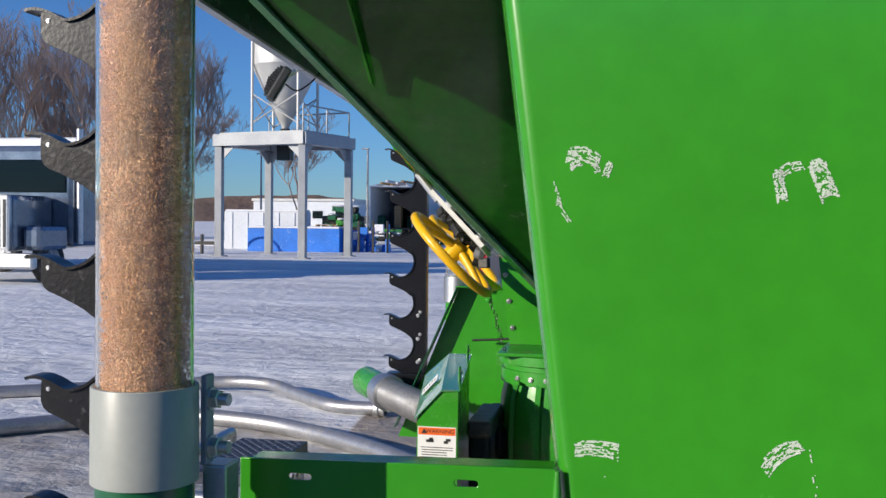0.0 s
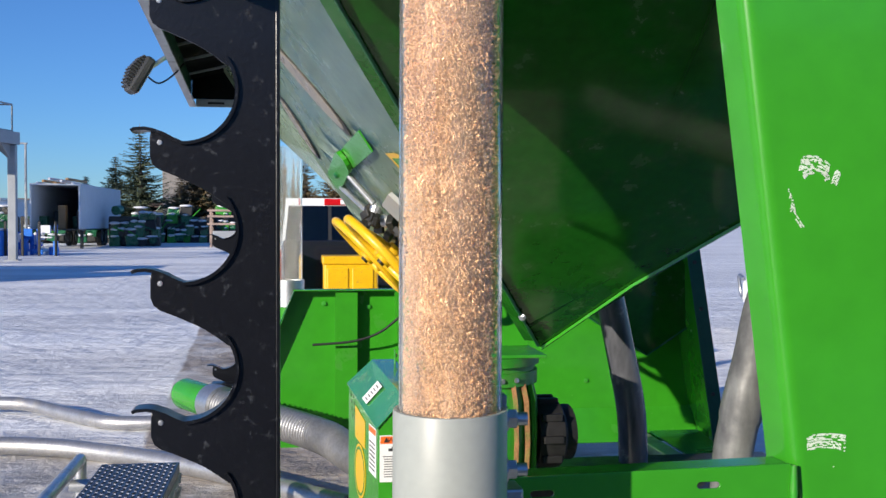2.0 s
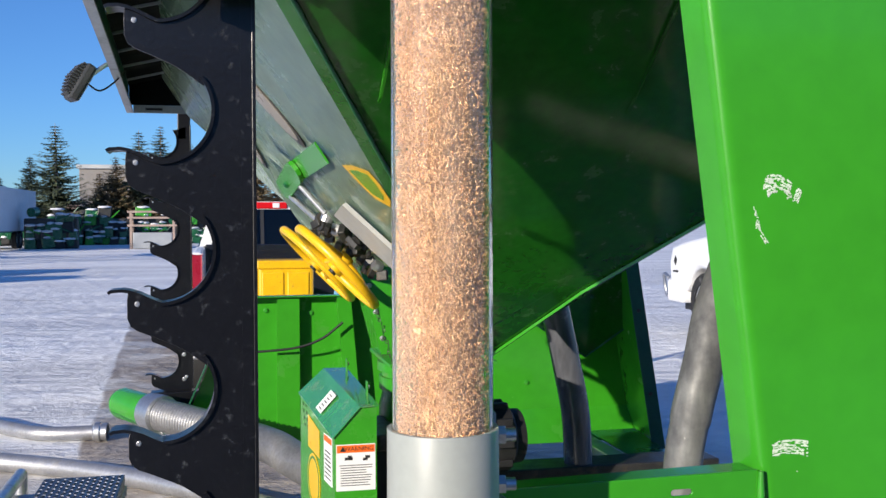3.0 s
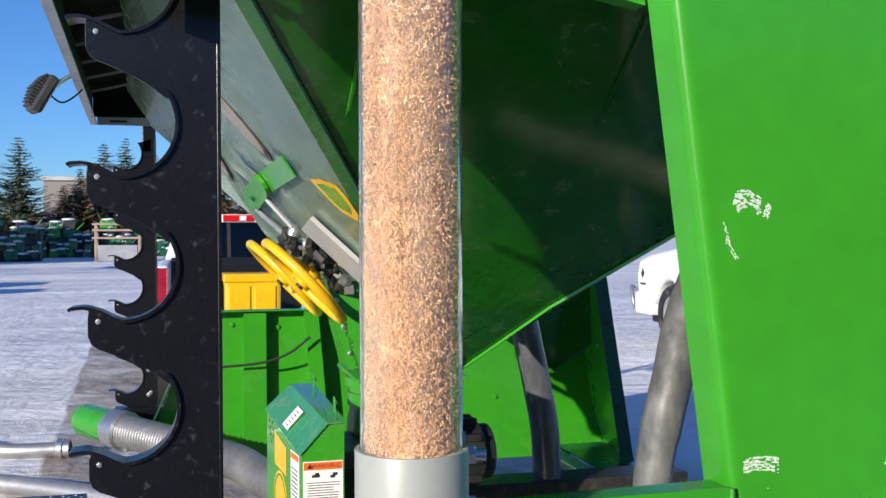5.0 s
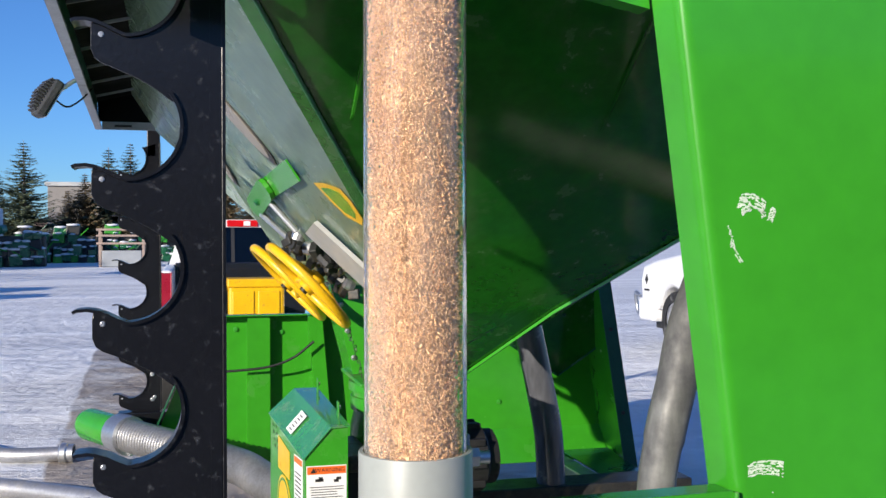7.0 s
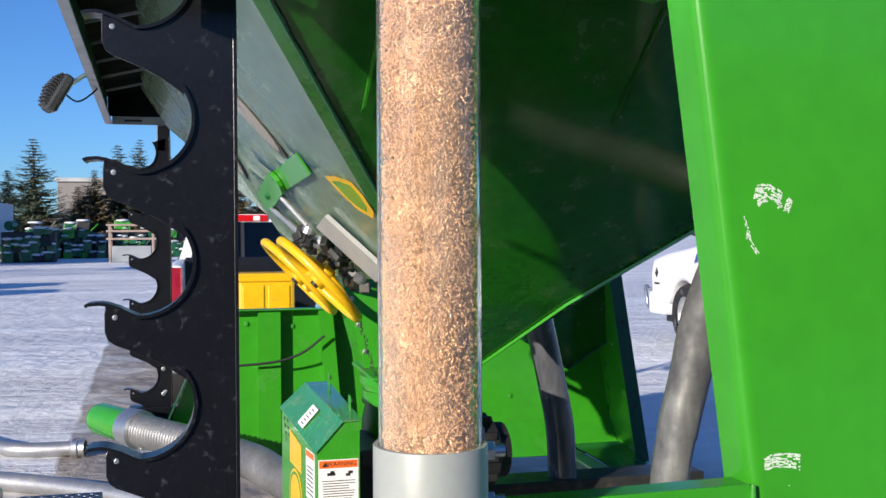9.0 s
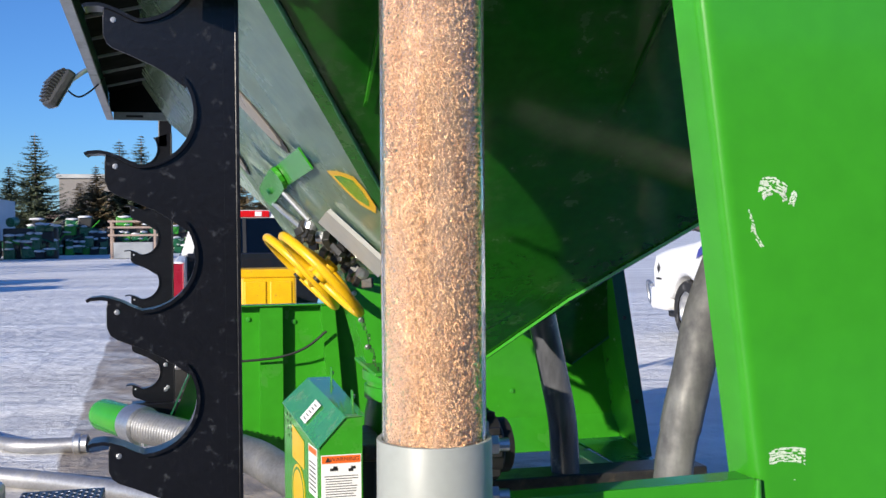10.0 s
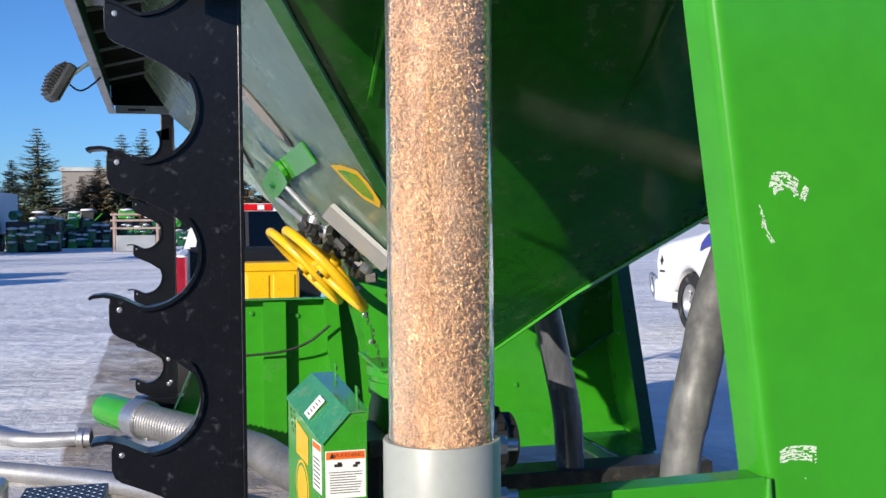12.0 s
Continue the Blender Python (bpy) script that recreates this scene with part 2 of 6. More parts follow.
def ground_material():
    m = bpy.data.materials.new("packed_snow_and_bare_concrete")
    m.use_nodes = True
    n, l = m.node_tree.nodes, m.node_tree.links
    b = n["Principled BSDF"]
    geo = n.new("ShaderNodeNewGeometry")

    def noise_at(scale, detail=6, stretch=(1, 1, 1), rough=0.55):
        mp = n.new("ShaderNodeVectorMath"); mp.operation = 'MULTIPLY'; mp.inputs[1].default_value = stretch
        l.new(geo.outputs["Position"], mp.inputs[0])
        t = n.new("ShaderNodeTexNoise"); t.inputs["Scale"].default_value = scale
        t.inputs["Detail"].default_value = detail; t.inputs["Roughness"].default_value = rough
        l.new(mp.outputs[0], t.inputs["Vector"])
        return t.outputs["Fac"]

    def ranged(v, a, c, d=0.0, e=1.0):
        r = n.new("ShaderNodeMapRange"); r.inputs[1].default_value, r.inputs[2].default_value = a, c
        r.inputs[3].default_value, r.inputs[4].default_value = d, e
        l.new(v, r.inputs[0]); return r.outputs[0]

    def math2(op, a, c):
        x = n.new("ShaderNodeMath"); x.operation = op
        for i, v in enumerate((a, c)):
            if isinstance(v, (int, float)): x.inputs[i].default_value = v
            else: l.new(v, x.inputs[i])
        return x.outputs[0]

    def mix(f, a, c):
        x = n.new("ShaderNodeMix"); x.data_type = 'RGBA'
        l.new(f, x.inputs[0])
        for i, v in ((6, a), (7, c)):
            if isinstance(v, tuple): x.inputs[i].default_value = (*v, 1)
            else: l.new(v, x.inputs[i])
        return x.outputs[2]

    sep = n.new("ShaderNodeSeparateXYZ"); l.new(geo.outputs["Position"], sep.inputs[0])
    tracks = noise_at(0.55, 8, (0.22, 1, 1), 0.62)
    lumps = noise_at(3.2, 8)
    grit = noise_at(45, 4)
    snow = mix(ranged(tracks, 0.40, 0.60), (0.70, 0.71, 0.73), (0.90, 0.91, 0.92))
    snow = mix(ranged(lumps, 0.55, 0.75, 0.0, 0.5), snow, (0.88, 0.89, 0.90))
    snow = mix(ranged(noise_at(0.9, 7, (0.35, 1, 1)), 0.62, 0.74), snow, (0.58, 0.57, 0.57))
    bare = mix(ranged(noise_at(2.0, 8), 0.35, 0.65), (0.29, 0.245, 0.205), (0.45, 0.405, 0.36))
    bare = mix(ranged(noise_at(1.1, 8), 0.52, 0.62), bare, (0.56, 0.55, 0.54))
    # a strip of swept concrete along the machine, and a trodden patch at its corner
    wob = math2('MULTIPLY', math2('SUBTRACT', noise_at(0.9, 6), 0.5), 0.16)
    edge = math2('ADD', sep.outputs[0], math2('MULTIPLY', sep.outputs[1], 0.039))
    strip = ranged(math2('ADD', edge, wob), -1.07, -1.03)
    strip = math2('MULTIPLY', strip, ranged(sep.outputs[1], 17, 21, 1, 0))
    strip = math2('MULTIPLY', strip, ranged(sep.outputs[0], 2.2, 3.4, 1, 0))
    px = math2('ADD', sep.outputs[0], 2.4); py = math2('SUBTRACT', sep.outputs[1], 4.4)
    d = math2('SQRT', math2('ADD', math2('MULTIPLY', px, px), math2('MULTIPLY', math2('MULTIPLY', py, py), 0.8)), 0)
    patch = ranged(math2('ADD', d, math2('MULTIPLY', wob, 9.0)), 1.2, 1.9, 1, 0)
    cover = math2('MAXIMUM', strip, patch)
    trodden = mix(ranged(noise_at(2.6, 8), 0.38, 0.62), (0.40, 0.375, 0.35), (0.62, 0.60, 0.58))
    bare = mix(math2('MULTIPLY', patch, ranged(strip, 0, 1, 1, 0)), bare, trodden)
    l.new(mix(cover, snow, bare), b.inputs["Base Color"])
    l.new(ranged(cover, 0, 1, 0.8, 0.6), b.inputs["Roughness"])
    clods = noise_at(7.5, 9, (0.6, 1, 1), 0.65)
    h = math2('ADD', math2('ADD', math2('MULTIPLY', tracks, 1.6), math2('MULTIPLY', clods, 0.22)), math2('ADD', math2('MULTIPLY', lumps, 0.5), math2('MULTIPLY', grit, 0.05)))
    bp = n.new("ShaderNodeBump"); bp.inputs["Strength"].default_value = 0.9; bp.inputs["Distance"].default_value = 0.16
    l.new(h, bp.inputs["Height"]); l.new(bp.outputs[0], b.inputs["Normal"])
    return m


# ---- building helpers ----
def thing(name, loc, label="", category="", group="", kind=""):
    ob = new(name)
    ob.empty_display_size = 0.1
    ob.matrix_basis = pose(*loc)
    return tagged(ob, label, category, group, kind)


def part(name, bm, material, parent=None, label="", smooth=None):
    """Links a bmesh or a mesh, made in world places, as one object."""
    if isinstance(bm, bpy.types.Mesh):
        me = bm
        me.name = name
    else:
        me = bpy.data.meshes.new(name)
        bm.to_mesh(me)
        bm.free()
    me.materials.clear()
    me.materials.append(material)
    if smooth is not None:
        for f in me.polygons:
            f.use_smooth = True
        me.set_sharp_from_angle(angle=radians(smooth))
    ob = new(name, me)
    if parent is not None:
        ob.parent = parent
        if parent.type == 'EMPTY':
            ob.matrix_parent_inverse = parent.matrix_basis.inverted()
    if label:
        ob["label"] = label
    return ob


def box(bm, lo, hi, bevel=0.0, m=None):
    lo, hi = Vector(lo), Vector(hi)
    r = bmesh.ops.create_cube(bm, size=1.0)
    vs = r["verts"]
    c, s = (lo + hi) / 2, hi - lo
    for v in vs:
        v.co = Vector((v.co.x * s.x, v.co.y * s.y, v.co.z * s.z)) + c
    if bevel:
        es = list({e for v in vs for e in v.link_edges})
        r2 = bmesh.ops.bevel(bm, geom=es, offset=bevel, segments=2, affect='EDGES', profile=0.5)
        vs = list({v for f in r2["faces"] for v in f.verts} | {v for v in vs if v.is_valid})
    if m is not None:
        bmesh.ops.transform(bm, matrix=m, verts=vs)
    return bm


def prism(bm, bottom, top):
    """A solid between two rings of as many places."""
    a = [bm.verts.new(p) for p in bottom]
    c = [bm.verts.new(p) for p in top]
    k = len(a)
    bm.faces.new(a[::-1]); bm.faces.new(c)
    for i in range(k):
        bm.faces.new((a[i], a[(i + 1) % k], c[(i + 1) % k], c[i]))
    return bm


def slab(bm, ring, offset):
    o = Vector(offset)
    prism(bm, ring, [Vector(p) + o for p in ring])
    bmesh.ops.recalc_face_normals(bm, faces=bm.faces)
    return bm


def sweep(bm, path, radius, sides=20, caps=True, inner=0.0, square=False):
    """A round bar or pipe along a path; radius may be a list."""
    pts = [Vector(p) for p in path]
    rad = radius if isinstance(radius, (list, tuple)) else [radius] * len(pts)
    rings = []
    up = None
    for i, p in enumerate(pts):
        d = (pts[min(i + 1, len(pts) - 1)] - pts[max(i - 1, 0)]).normalized()
        if up is None:
            up = d.orthogonal().normalized() if not square else (Vector((0, 0, 1)) if abs(d.z) < 0.9 else Vector((0, 1, 0)))
        up = (up - d * up.dot(d)).normalized()
        side = d.cross(up)
        off = math.pi / 4 if square else 0
        rings.append([bm.verts.new(p + (up * math.cos(a + off) + side * math.sin(a + off)) * rad[i])
                      for a in (2 * math.pi * j / sides for j in range(sides))])
    for a, c in zip(rings, rings[1:]):
        for j in range(sides):
            bm.faces.new((a[j], a[(j + 1) % sides], c[(j + 1) % sides], c[j]))
    if caps:
        bm.faces.new(rings[0][::-1]); bm.faces.new(rings[-1])
    return bm


def lathe(bm, profile, centre, axis=(0, 0, 1), sides=40, closed=False):
    """Turns (radius, height) pairs about an axis."""
    ax = Vector(axis).normalized()
    u = ax.orthogonal().normalized()
    w = ax.cross(u)
    c0 = Vector(centre)
    rings = []
    for r, h in profile:
        if r < 1e-6:
            rings.append([bm.verts.new(c0 + ax * h)])
        else:
            rings.append([bm.verts.new(c0 + ax * h + (u * math.cos(a) + w * math.sin(a)) * r)
                          for a in (2 * math.pi * j / sides for j in range(sides))])
    pairs = list(zip(rings, rings[1:]))
    if closed:
        pairs.append((rings[-1], rings[0]))
    for a, c in pairs:
        for j in range(sides):
            k = (j + 1) % sides
            if len(a) == 1 and len(c) > 1:
                bm.faces.new((a[0], c[k], c[j]))
            elif len(c) == 1 and len(a) > 1:
                bm.faces.new((a[j], a[k], c[0]))
            elif len(a) > 1:
                bm.faces.new((a[j], a[k], c[k], c[j]))
    bmesh.ops.recalc_face_normals(bm, faces=bm.faces)
    return bm


def curve_mesh(cu, m=None):
    ob = bpy.data.objects.new("temp", cu)
    scene.collection.objects.link(ob)
    me = bpy.data.meshes.new_from_object(ob.evaluated_get(bpy.context.evaluated_depsgraph_get()))
    bpy.data.objects.remove(ob)
    bpy.data.curves.remove(cu)
    if m is not None:
        me.transform(m)
    return me


def plate(outline, holes, thick, m, bevel=0.0015):
    """A sheet cut to an outline with holes, in its own x, y plane, laid out by m."""
    cu = bpy.data.curves.new("plate", 'CURVE')
    cu.dimensions, cu.fill_mode, cu.extrude = '2D', 'BOTH', max(thick / 2 - bevel, 0.0002)
    cu.bevel_depth, cu.bevel_resolution = bevel, 1
    for ring in (outline, *holes):
        s = cu.splines.new('POLY')
        s.points.add(len(ring) - 1)
        for p, q in zip(s.points, ring):
            p.co = (q[0], q[1], 0, 1)
        s.use_cyclic_u = True
    return curve_mesh(cu, m)


def words(text, size, m, depth=0.0004):
    cu = bpy.data.curves.new("words", 'FONT')
    cu.body, cu.size, cu.extrude, cu.align_x, cu.align_y = text, size, depth, 'CENTER', 'CENTER'
    return curve_mesh(cu, m)


def circle(cx, cy, r, n=20, a0=0.0, a1=360.0):
    full = abs(a1 - a0) >= 360
    k = n if full else n - 1
    return [(cx + r * math.cos(radians(a0 + (a1 - a0) * i / k)), cy + r * math.sin(radians(a0 + (a1 - a0) * i / k))) for i in range(n)]


def oval(cx, cy, w, h, n=8):
    r = h / 2
    return (circle(cx + w / 2 - r, cy, r, n, -90, 90) + circle(cx - w / 2 + r, cy, r, n, 90, 270))


def bolt(name, centre, axis, size, material, parent, label="", shank=0.6):
    """A hexagon head on a washer."""
    bm = bmesh.new()
    lathe(bm, [(0, 0), (size * 1.15, 0), (size * 1.15, size * 0.25), (0, size * 0.25)], centre, axis, 16)
    lathe(bm, [(0, size * 0.25), (size * 0.95, size * 0.25), (size * 0.95, size * (0.25 + shank)), (size * 0.8, size * (0.32 + shank)), (0, size * (0.32 + shank))], centre, axis, 6)
    return part(name, bm, material, parent, label)


def smooth_path(pts, per=8):
    """A Catmull-Rom line through the places."""
    p = [Vector(q) for q in pts]
    p = [p[0] * 2 - p[1]] + p + [p[-1] * 2 - p[-2]]
    out = []
    for i in range(1, len(p) - 2):
        for k in range(per):
            t = k / per
            a, b, c, d = p[i - 1], p[i], p[i + 1], p[i + 2]
            out.append(0.5 * ((2 * b) + (c - a) * t + (2 * a - 5 * b + 4 * c - d) * t * t + (3 * b - a - 3 * c + d) * t ** 3))
    out.append(p[-2])
    return out


XZ = Matrix.Rotation(radians(90), 4, 'X')     # a sheet that stands, facing -y


# ---- ground and distance ----
bm = bmesh.new()
vs = [bm.verts.new(p) for p in ((-900, -900, 0), (900, -900, 0), (900, 900, 0), (-900, 900, 0))]
bm.faces.new(vs)
ground = tagged(part("ground", bm, ground_material()), "packed rutted snow with a bare strip of concrete", "ground", kind="structure")


def far_hills():
    bm = bmesh.new()
    rng = random.Random(4)
    for r0, h0 in ((420, 11), (520, 15)):
        prev = None
        for i in range(241):
            a = radians(-75 + 150 * i / 240)
            h = h0 * (0.7 + 0.35 * noise.noise((i * 0.05, r0, 0)) + 0.10 * noise.noise((i * 0.9, r0, 3)) + 0.05 * rng.random())
            p = Vector((r0 * math.sin(a), r0 * math.cos(a), -1))
            q = Vector((p.x * 1.04, p.y * 1.04, h))
            cur = (bm.verts.new(p), bm.verts.new(q))
            if prev:
                bm.faces.new((prev[0], cur[0], cur[1], prev[1]))
            prev = cur
    return bm


tagged(part("backdrop", far_hills(), FARWOOD), "low brown wooded hills along the horizon", "hills", kind="structure")


# ---- clear sight tube with running grain ----
TUBE_R = 0.078
sight_tube = thing("sight_tube", (0, 0, 0), "clear acrylic sight tube full of wheat in a grey collar", "sight tube")
bm = bmesh.new()
lathe(bm, [(TUBE_R, 1.25), (TUBE_R, 2.75), (TUBE_R - 0.004, 2.75), (TUBE_R - 0.004, 1.25)], (0, 0, 0), sides=72, closed=True)
tube = part("tube", bm, ACRYLIC, sight_tube, "clear scratched acrylic tube", smooth=40)
tube.visible_shadow = False
bm = bmesh.new()
lathe(bm, [(0.087, 1.145), (0.0865, 1.300), (0.0855, 1.302), (0.0795, 1.302), (0.0795, 1.24), (0.0815, 1.145)], (0, 0, 0), sides=72, closed=True)
part("collar", bm, GREYPLASTIC, sight_tube, "matt grey collar", smooth=30)
bm = bmesh.new()
lathe(bm, [(0, 0.0), (0.080, 0.0), (0.080, 1.150), (0.070, 1.152), (0, 1.152)], (0, 0, 0), sides=64)
part("lower_pipe", bm, DARK_GREEN, sight_tube, "dark green pipe with chipped rim", smooth=40)


def grain_mesh():
    """Kernels tumbling through the tube: a dense stream near its middle, thinner towards the wall."""
    rng = np.random.default_rng(7)
    tries = 150000
    ang = rng.uniform(0, 2 * np.pi, tries)
    z = rng.uniform(1.252, 2.25, tries)
    rad = 0.0715 * np.sqrt(rng.uniform(0, 1, tries))
    x, y = rad * np.cos(ang), rad * np.sin(ang)
    sway = 0.022 * np.sin(z * 6.3 + 0.6) + 0.010 * np.sin(z * 17.0)
    stream = np.exp(-((x - 0.006 - sway) ** 2 + (y + 0.022) ** 2 * 0.7) / 0.0016)
    ropes = 0.5 + 0.5 * np.sin(ang * 3 + z * 4.1 + 1.5 * np.sin(z * 9))
    keep = rng.uniform(0, 1, tries) < (rad > 0.040) * (0.26 + 0.30 * ropes + 0.55 * stream)
    ang, z, rad = ang[keep], z[keep], rad[keep]
    count = len(ang)
    half = np.stack([rng.uniform(0.0026, 0.0036, count), rng.uniform(0.0011, 0.0015, count)], 1)
    # a kernel: a six-sided spindle with two tips and a middle ring
    k = 5
    base = [(0, 0, 0.84)] + [(math.cos(2 * math.pi * j / k), math.sin(2 * math.pi * j / k), 0.25) for j in range(k)] \
        + [(0.8 * math.cos(2 * math.pi * (j + 0.5) / k), 0.8 * math.sin(2 * math.pi * (j + 0.5) / k), -0.55) for j in range(k)] + [(0, 0, -1.0)]
    tri = [(0, 1 + j, 1 + (j + 1) % k) for j in range(k)]
    for j in range(k):
        a, b, c, d = 1 + j, 1 + (j + 1) % k, 1 + k + j, 1 + k + (j + 1) % k
        tri += [(a, c, b), (b, c, d)]
    tri += [(2 * k + 1, 1 + k + (j + 1) % k, 1 + k + j) for j in range(k)]
    base, tri = np.array(base), np.array(tri)
    ax = rng.normal(0, 1, (count, 3)) * (0.6, 0.6, 2.0)
    ax /= np.linalg.norm(ax, axis=1)[:, None]
    u = np.cross(ax, (0.31, 0.52, 0.79)); u /= np.linalg.norm(u, axis=1)[:, None]
    w = np.cross(ax, u)
    c = np.stack([rad * np.cos(ang), rad * np.sin(ang), z], 1)
    v = (c[:, None, :] + base[None, :, 0, None] * (u * half[:, 1:2])[:, None, :] + base[None, :, 1, None] * (w * half[:, 1:2])[:, None, :]
         + base[None, :, 2, None] * (ax * half[:, 0:1])[:, None, :])
    f = (tri[None] + (np.arange(count) * len(base))[:, None, None]).reshape(-1, 3)
    me = bpy.data.meshes.new("grain")
    me.from_pydata(v.reshape(-1, 3).tolist(), [], f.tolist())
    me.update()
    return me


tagged(part("grain", grain_mesh(), GRAIN, sight_tube, "golden wheat kernels tumbling in the tube", smooth=80), kind="stuff")

bm = bmesh.new()
path = [(0.004 + 0.006 * math.sin(z * 6.3 + 0.6), -0.004, z) for z in np.linspace(1.252, 2.25, 60)]
sweep(bm, path, [0.049 + 0.004 * math.sin(i * 1.7) + 0.003 * math.sin(i * 0.6) for i in range(60)], 40)
part("grain_core", bm, mat("packed_grain", (0.50, 0.29, 0.155), 0.8, vary=0.4, scale=60, fine=240, bump=0.5), sight_tube, "dense stream of wheat", smooth=60)

# clamp at the collar
clamp = thing("clamp_bracket", (0.12, 0.06, 1.0), "grey steel clamp bracket with two bolts", "bracket")
bm = bmesh.new()
box(bm, (0.083, 0.030, 1.166), (0.094, 0.062, 1.315), 0.002)
part("clamp_plate", bm, STANDGREY, clamp)
bm = bmesh.new()
box(bm, (0.082, 0.040, 0.90), (0.124, 0.100, 1.164), 0.004)
part("square_tube", bm, STEEL, clamp)
for zz in (1.275, 1.195):
    bolt("nut", (0.0945, 0.045, zz), (1, -0.1, 0), 0.017, STEEL, clamp, shank=0.75)
    bm = bmesh.new()
    sweep(bm, [(0.095, 0.045, zz), (0.129, 0.0416, zz)], 0.0105, 14)
    part("bolt_end", bm, STEEL, clamp)


# ---- hose racks ----
def rack(name, bolts_z, x0, y, label):
    """A black plate with cradles cut out of it; x0 is where the bolt line stands."""
    th = 0.008
    ob = thing(name, (x0 + 0.1, y, bolts_z[0] - 0.12), label, "hose rack", "hose racks")
    step = bolts_z[1] - bolts_z[0]
    k = step / 0.272
    ring = []
    for zb in bolts_z:
        nose = [(0.13, -0.122), (0.110, -0.107), (0.085, -0.090), (0.068, -0.081), (0.03, -0.064), (0.0, -0.052), (-0.012, -0.043), (-0.018, -0.028), (-0.018, 0.008)]
        lip = [(-0.016, 0.021), (0.006, 0.014), (0.024, 0.004)]
        arc = circle(0.043, 0.104, 0.108, 20, 270, 403)
        ring += [(x0 + u * k, zb + v * k) for u, v in nose + lip + arc[:-1]]
    top = bolts_z[-1] + 0.20 * k
    ring += [(x0 + 0.228 * k, top), (x0 + 0.228 * k, bolts_z[0] - 0.12 * k)]
    m = Matrix.Translation((0, y, 0)) @ XZ
    part("plate", plate(ring, [], th, m, 0.001), BLACK, ob)
    bm = bmesh.new()
    box(bm, (x0 + 0.222 * k, y - 0.005, bolts_z[0] - 0.12 * k), (x0 + 0.230 * k, y + 0.055 * k, top), 0.0015)
    part("edge_flange", bm, BLACK, ob)
    bm = bmesh.new()
    box(bm, (x0 + 0.200 * k, y - 0.0056, bolts_z[0] - 0.12 * k), (x0 + 0.221 * k, y - 0.0042, top))
    part("edge_bar", bm, BLACK, ob)
    for zb in bolts_z:
        pts = circle(0.043, 0.104, 0.1075, 22, 270, 398)
        pts = [(-0.052, 0.019), (-0.047, 0.022), (-0.028, 0.0235), (-0.014, 0.021), (0.006, 0.0140), (0.024, 0.0045)] + pts
        bm = bmesh.new()
        prev = None
        for i, (u, v) in enumerate(pts):
            a, b = pts[max(i - 1, 0)], pts[min(i + 1, len(pts) - 1)]
            d = Vector((b[0] - a[0], 0, b[1] - a[1])).normalized()
            nrm = Vector((-d.z, 0, d.x)) * 0.0065 * k
            c = Vector((x0 + u * k, 0, zb + v * k))
            cur = [bm.verts.new(c + o + Vector((0, yy, 0))) for o, yy in ((nrm * 0, y - 0.012 * k), (nrm, y - 0.012 * k), (nrm, y + 0.045 * k), (nrm * 0, y + 0.045 * k))]
            if prev:
                for j in range(4):
                    bm.faces.new((prev[j], prev[(j + 1) % 4], cur[(j + 1) % 4], cur[j]))
            else:
                bm.faces.new(cur)
            prev = cur
        bm.faces.new(prev[::-1])
        bmesh.ops.recalc_face_normals(bm, faces=bm.faces)
        part("cradle", bm, BLACK, ob, smooth=35)
        bolt("rivet", (x0, y - th / 2, zb), (0, -1, 0), 0.0046 * k, STEEL, ob, shank=0.25)
    return ob


rack("hose_rack", [0.653, 0.923, 1.192, 1.462, 1.734, 2.006, 2.278], -0.489, 0.512, "glossy black steel hose rack with empty curved cradles")
far_rack = rack("hose_rack", [0.695, 0.956, 1.215, 1.474, 1.733, 1.992], -0.697, 4.672, "black steel hose rack at the far end of the machine")
for zz in (0.687, 0.832, 0.979):
    bolt("rivet", (-0.528, 4.667, zz), (0, -1, 0), 0.011, STEEL, far_rack, shank=0.25)
for zz in (0.70, 0.86, 1.0):
    bolt("rivet", (-0.515, 4.667, zz), (0, -1, 0), 0.009, STEEL, far_rack, shank=0.2)
bm = bmesh.new()
box(bm, (-0.72, 4.60, 0.45), (-0.42, 4.72, 0.62), 0.006)
part("rack_foot", bm, BLACK, far_rack)
bm = bmesh.new()
box(bm, (-0.552, 4.668, 2.10), (-0.478, 4.70, 2.40), 0.004)
part("rack_head", bm, BLACK, far_rack)


# ---- front cover of the machine ----
front_cover = thing("front_cover", (1.2, 0.25, 0.5), "bright green painted folded steel front cover", "machine cover")


def edge_x(z):
    return 0.672 + (z - 1.14) * (0.559 - 0.672) / (2.016 - 1.14)


bm = bmesh.new()
PANEL_Y = 0.215
zs = (0.45, 3.2)
rings = []
for z in zs:
    x = edge_x(z)
    rings.append([(x - 0.020, PANEL_Y + 0.080, z), (x - 0.010, PANEL_Y + 0.026, z), (x - 0.006, PANEL_Y + 0.013, z), (x + 0.001, PANEL_Y + 0.005, z), (x + 0.010, PANEL_Y + 0.0014, z), (x + 0.020, PANEL_Y, z), (3.2, PANEL_Y, z),
                  (3.2, PANEL_Y + 0.006, z), (x + 0.021, PANEL_Y + 0.006, z), (x + 0.012, PANEL_Y + 0.0074, z), (x + 0.005, PANEL_Y + 0.011, z), (x, PANEL_Y + 0.017, z), (x - 0.004, PANEL_Y + 0.028, z), (x - 0.014, PANEL_Y + 0.080, z)])
prism(bm, *rings)
bmesh.ops.recalc_face_normals(bm, faces=bm.faces)
part("panel", bm, GREEN, front_cover, smooth=50)


